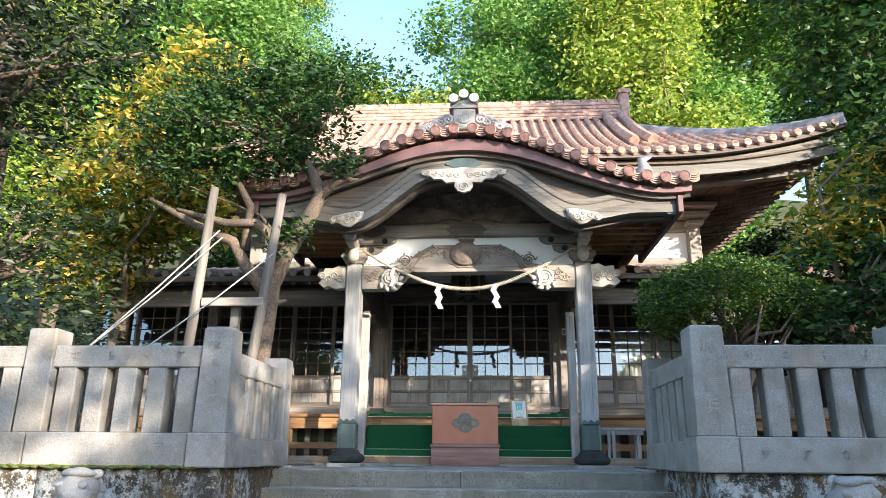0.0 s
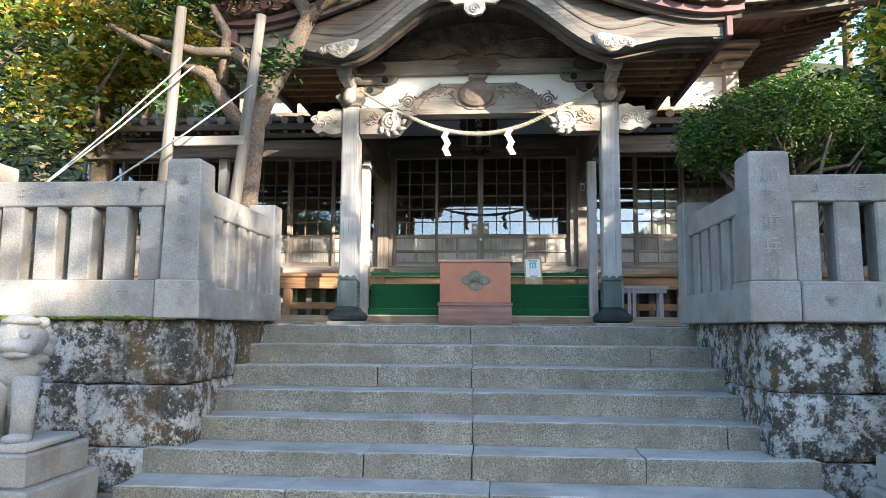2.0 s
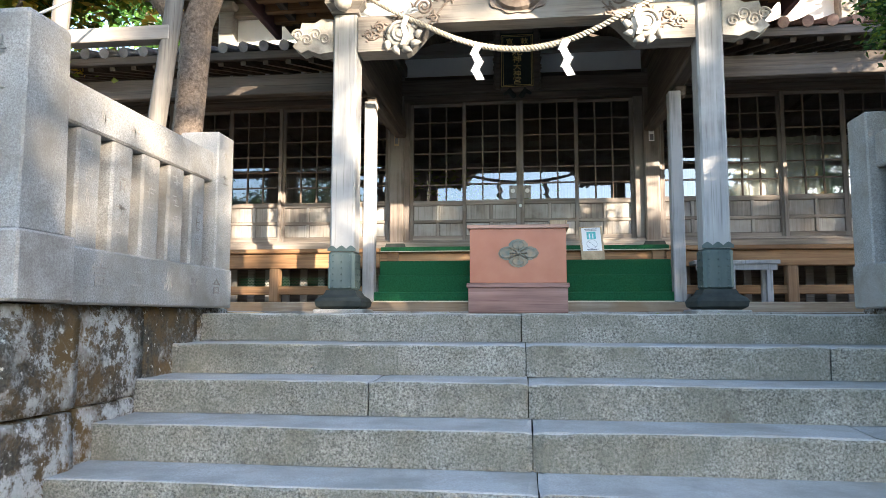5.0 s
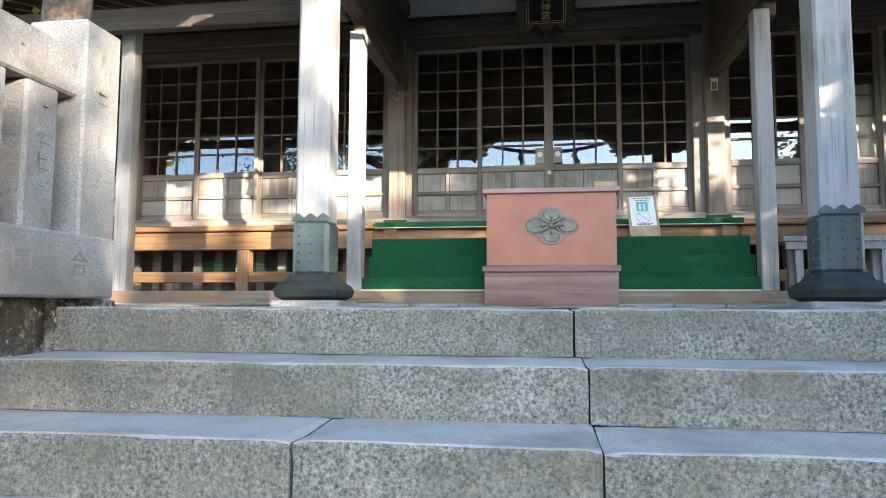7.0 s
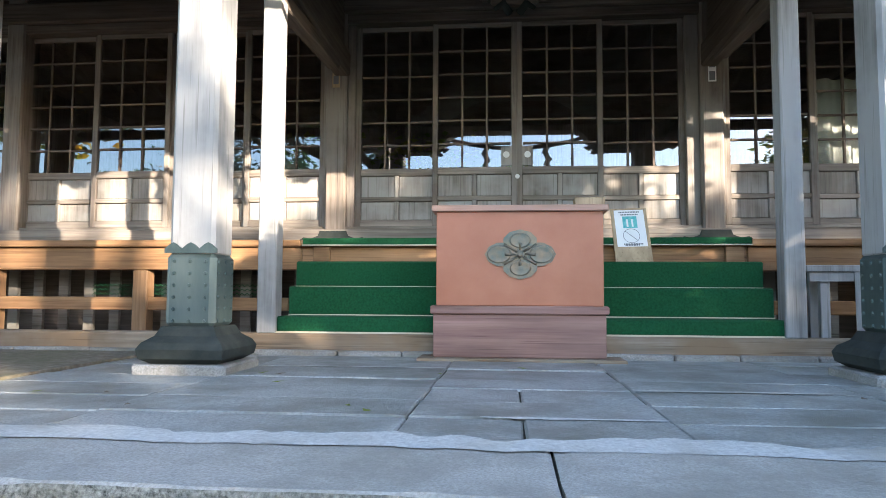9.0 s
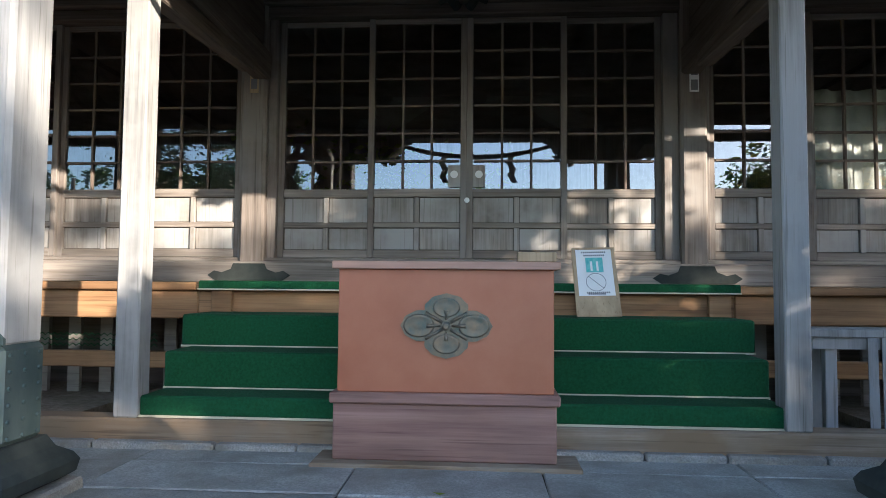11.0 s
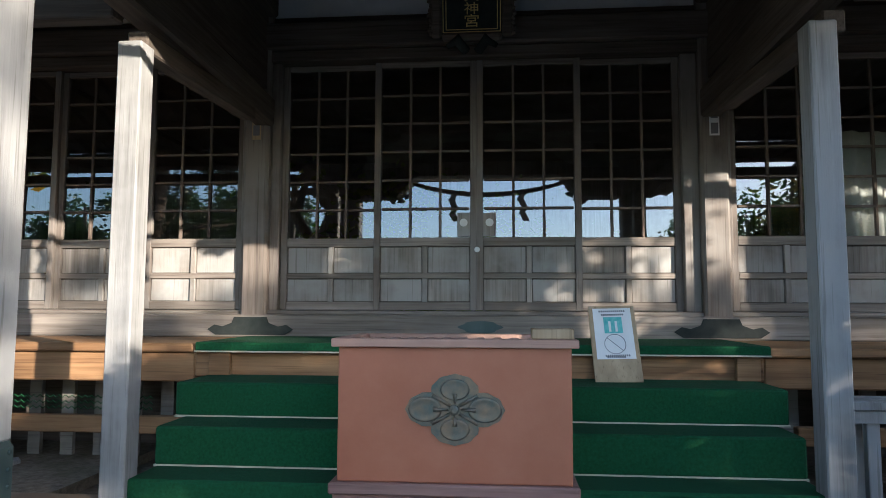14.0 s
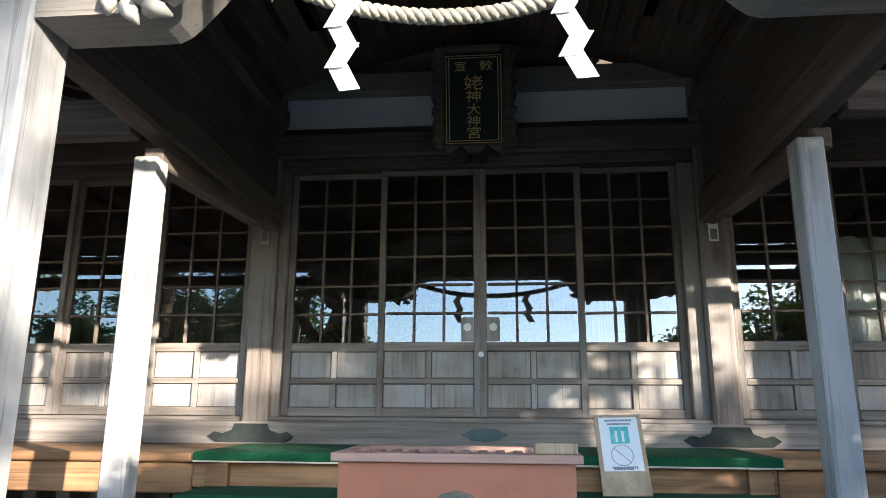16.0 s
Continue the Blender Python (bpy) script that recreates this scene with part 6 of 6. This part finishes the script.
# dark overhanging conifer at the forecourt's edge
tree("overhanging_tree", (-6.6, 6.2, 1.4),
     [(-6.6, 8.2, 1.4), (-6.5, 8.2, 3.5), (-6.4, 8.0, 6.0), (-6.2, 7.8, 9.0)], [0.3, 0.27, 0.22, 0.1],
     [((-5.6, 8.0, 3.7), (1.3, 0.9, 1.0)), ((-5.9, 7.4, 5.0), (1.3, 1.0, 1.0)), ((-5.3, 6.8, 6.1), (1.4, 1.0, 0.8)), ((-4.3, 6.3, 6.2), (0.9, 0.7, 0.6)), ((-6.2, 7.0, 7.0), (1.4, 1.2, 1.2)), ((-4.7, 7.6, 2.95), (0.5, 0.4, 0.4)), ((-6.4, 8, 2.8), (1.0, 0.8, 0.6)), ((-5.2, 7.2, 7.4), (1.2, 0.9, 0.9)), ((-6.9, 7.4, 4.2), (1.0, 0.8, 1.4))],
     34, 0.4, 50, 0.11, LEAF_DARK, "dark evergreen overhanging the stone fence", 11, limbs=30, aspect=0.4)
tree("yellow_tree", (-6.8, 12.5, 1.4), [(-6.8, 12.5, 1.4), (-6.7, 12.4, 4.0), (-6.5, 12.2, 7.5)], [0.2, 0.16, 0.06],
     [((-6.4, 11.6, 6.6), (1.5, 1.0, 1.6)), ((-5.4, 11.4, 8.2), (1.2, 1.0, 0.9)), ((-7.2, 12.0, 5.2), (1.3, 0.9, 1.0)), ((-5.4, 11.6, 5.9), (0.9, 0.7, 0.7))], 60, 0.45, 50, 0.15, LEAF_YEL, "sunlit tree with yellowing leaves beside the hall", 12, limbs=16)
# right-hand side
sh = tree("clipped_shrub", (3.1, 8.2, 1.4), [(3.1, 8.2, 1.38), (3.1, 8.2, 2.2), (3.1, 8.2, 2.8)], [0.07, 0.06, 0.05],
          [((3.0, 8.3, 3.38), (0.95, 0.85, 0.46)), ((3.15, 8.35, 3.58), (0.62, 0.65, 0.32)), ((2.45, 8.3, 3.2), (0.38, 0.5, 0.28)), ((3.75, 8.35, 3.4), (0.35, 0.5, 0.28))], 1300, 0.1, 30, 0.045, LEAF_CLIP, "rounded clipped shrub behind the fence", 21, limbs=40, aspect=0.45)
bm = B()
r_ = np.random.default_rng(8)
for k in range(16):
    a = r_.uniform(0, 6.28)
    e = (3.05 + 0.7 * math.cos(a), 8.2 + 0.6 * math.sin(a), 3.1 + r_.uniform(-0.1, 0.1))
    tube(bm, [(3.1 + r_.uniform(-0.08, 0.08), 8.2, 1.4), (3.1 + 0.15 * math.cos(a), 8.2 + 0.1 * math.sin(a), 2.3), e], (0.03, 0.024, 0.012), 6)
part("stem_tangle", bm, BARK, sh, smooth=True)
tree("broadleaf_shrub", (4.9, 8.9, 1.4), [(4.9, 8.9, 1.38), (4.8, 8.9, 2.4), (4.7, 8.8, 3.2)], [0.1, 0.09, 0.05],
     [((4.75, 8.9, 3.7), (0.95, 0.8, 0.75)), ((5.3, 8.6, 4.3), (0.8, 0.8, 0.7)), ((4.35, 8.4, 3.2), (0.6, 0.5, 0.4)), ((5.5, 8.2, 3.4), (0.9, 0.7, 0.9)), ((6.3, 8.4, 4.4), (1.0, 0.8, 1.2)), ((6.0, 8.3, 5.4), (0.8, 0.8, 0.9)), ((7.0, 8.3, 6.0), (1.0, 0.9, 1.1))], 55, 0.24, 46, 0.11, LEAF_EVER, "dense dark green shrub behind the fence", 22, limbs=24)
tree("loquat_tree", (5.4, 9.9, 1.4), [(5.4, 9.9, 1.38), (5.35, 9.8, 3.0), (5.3, 9.6, 4.6)], [0.12, 0.1, 0.05],
     [((4.75, 9.3, 4.45), (0.6, 0.5, 0.5)), ((5.5, 9.3, 5.1), (0.9, 0.7, 0.6)), ((6.2, 9.2, 5.6), (0.8, 0.6, 0.6)), ((4.2, 9.2, 3.85), (0.45, 0.4, 0.4)), ((5.9, 9.0, 4.6), (0.7, 0.5, 0.5)), ((5.0, 8.7, 4.35), (0.55, 0.4, 0.5)), ((5.7, 8.7, 5.2), (0.7, 0.4, 0.5)), ((6.5, 8.8, 5.9), (0.7, 0.5, 0.5))], 62, 0.26, 26, 0.17, LEAF_YEL, "loquat tree with yellow-tipped leaves", 23, limbs=20, aspect=0.32)
tree("tall_tree", (8.5, 13.0, 1.4), [(8.5, 13.0, 1.4), (8.4, 13.0, 5.0), (8.2, 12.6, 10.0)], [0.3, 0.25, 0.1],
     [((8.4, 12.5, 9.6), (2.0, 1.5, 1.6)), ((8.0, 12.3, 7.6), (1.4, 1.2, 1.4)), ((9.2, 12.6, 6.0), (1.8, 1.2, 1.6)), ((7.8, 12.0, 11.0), (2.0, 1.4, 1.2))], 40, 0.5, 50, 0.17, LEAF_MID, "tall shaded broadleaf tree beside the hall", 24, limbs=22)

tree("shaded_tree", (7.9, 17.2, 1.4), [(7.9, 17.2, 1.38), (7.8, 17.1, 3.5), (7.7, 17.0, 6.2)], [0.16, 0.12, 0.05],
     [((7.6, 17.0, 4.4), (1.4, 1.2, 1.4)), ((7.9, 16.5, 6.0), (1.2, 1.2, 1.1)), ((6.9, 18.0, 5.6), (1.0, 1.0, 1.0)), ((6.7, 16.6, 6.15), (1.0, 0.9, 0.55)), ((7.2, 15.6, 5.9), (0.8, 0.7, 0.7)), ((8.6, 16.0, 4.6), (1.2, 1.0, 1.4))], 40, 0.45, 50, 0.15, LEAF_DARK, "shaded evergreen tree beside the hall's flank", 26, limbs=12)

# the wooded hill behind
r_ = np.random.default_rng(40)
kk = 0
for row, (y0, h0, n_row) in enumerate(((23, 19.0, 12), (28, 24.5, 12), (35, 31.0, 10))):
    for i in range(n_row):
        x = -24 + 48 * (i + 0.5) / n_row + r_.uniform(-1.0, 1.0)
        y = y0 + r_.uniform(-1.2, 1.2)
        notch = -0.32 < x / y < 0.02
        if row == 2 and notch:
            continue
        g0 = 1.3 + max(0, y - 24) * 0.62
        top = h0 + r_.uniform(-1.0, 2.0)
        if notch:
            top = 0.585 * y + 1.2 + r_.uniform(-1.2, 0.4)
        blobs = []
        for q in range(7):
            blobs.append(((x + r_.uniform(-2.0, 2.0), y - r_.uniform(0.5, 2.4), top - 1.2 - 1.6 * q + r_.uniform(-0.6, 0.6)), (r_.uniform(1.6, 2.6), r_.uniform(1.2, 1.8), r_.uniform(1.1, 1.7))))
        tree("forest_tree", (x, y, g0), [(x, y, g0 - 0.2), (x + 0.2, y, (g0 + top) / 2), (x, y - 0.3, top - 1.5)], [0.28, 0.2, 0.07], blobs, 15, 0.9, 96, 0.19, (LEAF_SUN, LEAF_FRESH, LEAF_SUN, LEAF_FRESH, LEAF_MID)[kk % 5], "sunlit broadleaf forest tree on the hillside", 50 + kk, limbs=12, group="trees on the hillside", aspect=0.55)
        kk += 1

# trees round the forecourt, behind the visitor: dense low down, thin at the top
CA, SA = math.cos(radians(SUN_AZ)), math.sin(radians(SUN_AZ))
ROWS_OF_TREES = [
    (0.6, 14.0, 8.2, 5.5, 1.9), (3.2, 14.2, 8.6, 5.85, 1.9), (5.9, 13.8, 11.5, 6.2, 2.0), (9.2, 14.0, 10.6, 6.4, 1.7), (12.1, 14.2, 10.4, 7.1, 1.7), (14.6, 14.0, 10.4, 7.8, 1.9), (17.6, 13.5, 10.2, 8.4, 2.0),
    (7.0, 16.0, 11.0, 5.6, 1.6),
    (1.8, 18.0, 6.9, 6.0, 2.0), (4.6, 18.2, 9.0, 6.5, 2.0), (7.4, 17.8, 7.6, 6.8, 2.0), (10.2, 18.4, 8.4, 7.4, 1.9),
]
FORE = [(p * CA + q * SA, p * SA - q * CA, h, dense, 200 + i, w) for i, (p, q, h, dense, w) in enumerate(ROWS_OF_TREES)]
FORE += [(8.8, -14.5, 8.2, 7.0, 171, 1.7), (-7.8, -14.0, 7.4, 6.4, 174, 1.6), (-10.5, -10.0, 10.0, 8.0, 175, 2.2), (-15.0, -11.5, 9.6, 8.0, 176, 2.3), (-19.5, -10.0, 9.2, 7.5, 177, 2.3)]
for x, y, h, dense, sd, w in FORE:
    r = np.random.default_rng(sd)
    blobs = []
    z = 2.4
    while z < dense - 0.1:
        b = ((x + r.uniform(-0.7, 0.7) * w, y + r.uniform(-0.5, 0.5) * w, z), (w * r.uniform(0.7, 1.0), w * r.uniform(0.6, 0.9), r.uniform(0.7, 1.0)))
        blobs.append(b)
        z += 0.42
    t = tree("forecourt_tree", (x, y, 0), [(x, y, -0.1), (x + 0.1, y, h * 0.5), (x, y, h - 0.8)], [0.26, 0.2, 0.07], blobs, 26, 0.5, 44, 0.24, LEAF_MID, "broadleaf tree at the edge of the forecourt", sd, limbs=16, group="trees round the forecourt")
    # the loose upper crown: separate sprays with sky between them
    pts = []
    for _k in range(int(2.9 * (h - dense) * 1.6)):
        u, v, z = r.uniform(-1.45, 1.45), r.uniform(-1.2, 1.2), r.uniform(dense - 0.2, h)
        c = np.array((x + u * CA + v * SA, y + u * SA - v * CA, z))
        pts += [c + d for d in r.normal(0, 1, (110, 3)) * r.uniform(0.11, 0.3)]
    cloud("upper_crown", pts, 0.23, LEAF_MID, t, r)

# fallen leaves and scraps on the stones
r_ = np.random.default_rng(77)
for k in range(14):
    x, y = r_.uniform(-2.3, 2.2), r_.uniform(8.9, 11.6)
    m = Matrix.Translation((x, y, LAND + 0.006)) @ Matrix.Rotation(r_.uniform(0, 6), 4, "Z") @ Matrix.Rotation(r_.uniform(-0.15, 0.15), 4, "X")
    bm = B()
    vs = [bm.verts.new(m @ Vector(q)) for q in ((-0.03, 0, 0.002), (-0.005, -0.014, 0), (0.03, 0, 0.004), (-0.005, 0.014, 0), (-0.005, 0, 0.004))]
    for i in range(4):
        bm.faces.new((vs[i], vs[(i + 1) % 4], vs[4]))
    solid("fallen_leaf", bm, LEAF_YEL if k % 3 else BARK, "small dry fallen leaf lying on the paving", "leaf", group="fallen leaves")


# characters cut into the granite
def cut_text(body, at, size, turn, which=0):
    cu = bpy.data.curves.new("character", "FONT")
    cu.body, cu.size, cu.align_x, cu.align_y, cu.extrude = body, size, "CENTER", "CENTER", 0.002
    tmp = bpy.data.objects.new("character", cu)
    scene.collection.objects.link(tmp)
    me = bpy.data.meshes.new_from_object(tmp.evaluated_get(bpy.context.evaluated_depsgraph_get()))
    bpy.data.objects.remove(tmp)
    par = [o for o in scene.objects if o.name.startswith("stone_fence")][which]
    me.transform(Matrix.Translation(Vector(at) - par.location) @ turn)
    me.materials.append(GRANITE_DARK)
    o = new("carved_character", me)
    o.parent = par


FACE_X = Matrix.Rotation(radians(90), 4, "Z") @ Matrix.Rotation(radians(90), 4, "X")
FACE_Y = Matrix.Rotation(radians(90), 4, "X")
XR = -2.53 + 0.14 + 0.022
for ch, y in (("\u5409", 7.45), ("\u4e8c", 7.8), ("\u5f25", 8.15), ("\u7530", 8.5), ("\u5408", 8.85)):
    cut_text(ch, (XR, y, 1.575), 0.13, FACE_X)
for ch, x in (("\u56de", -3.0), ("\u53f3", -3.45), ("\u4e8c", -3.8)):
    cut_text(ch, (x, 6.797, 1.6), 0.12, FACE_Y)
for k, ch in enumerate(("\u52a0", "\u85e4", "\u91cd", "\u5175", "\u885b")):
    cut_text(ch, (2.335, 6.822 - 0.003 * k, 2.61 - 0.195 * k), 0.15, FACE_Y, 1)
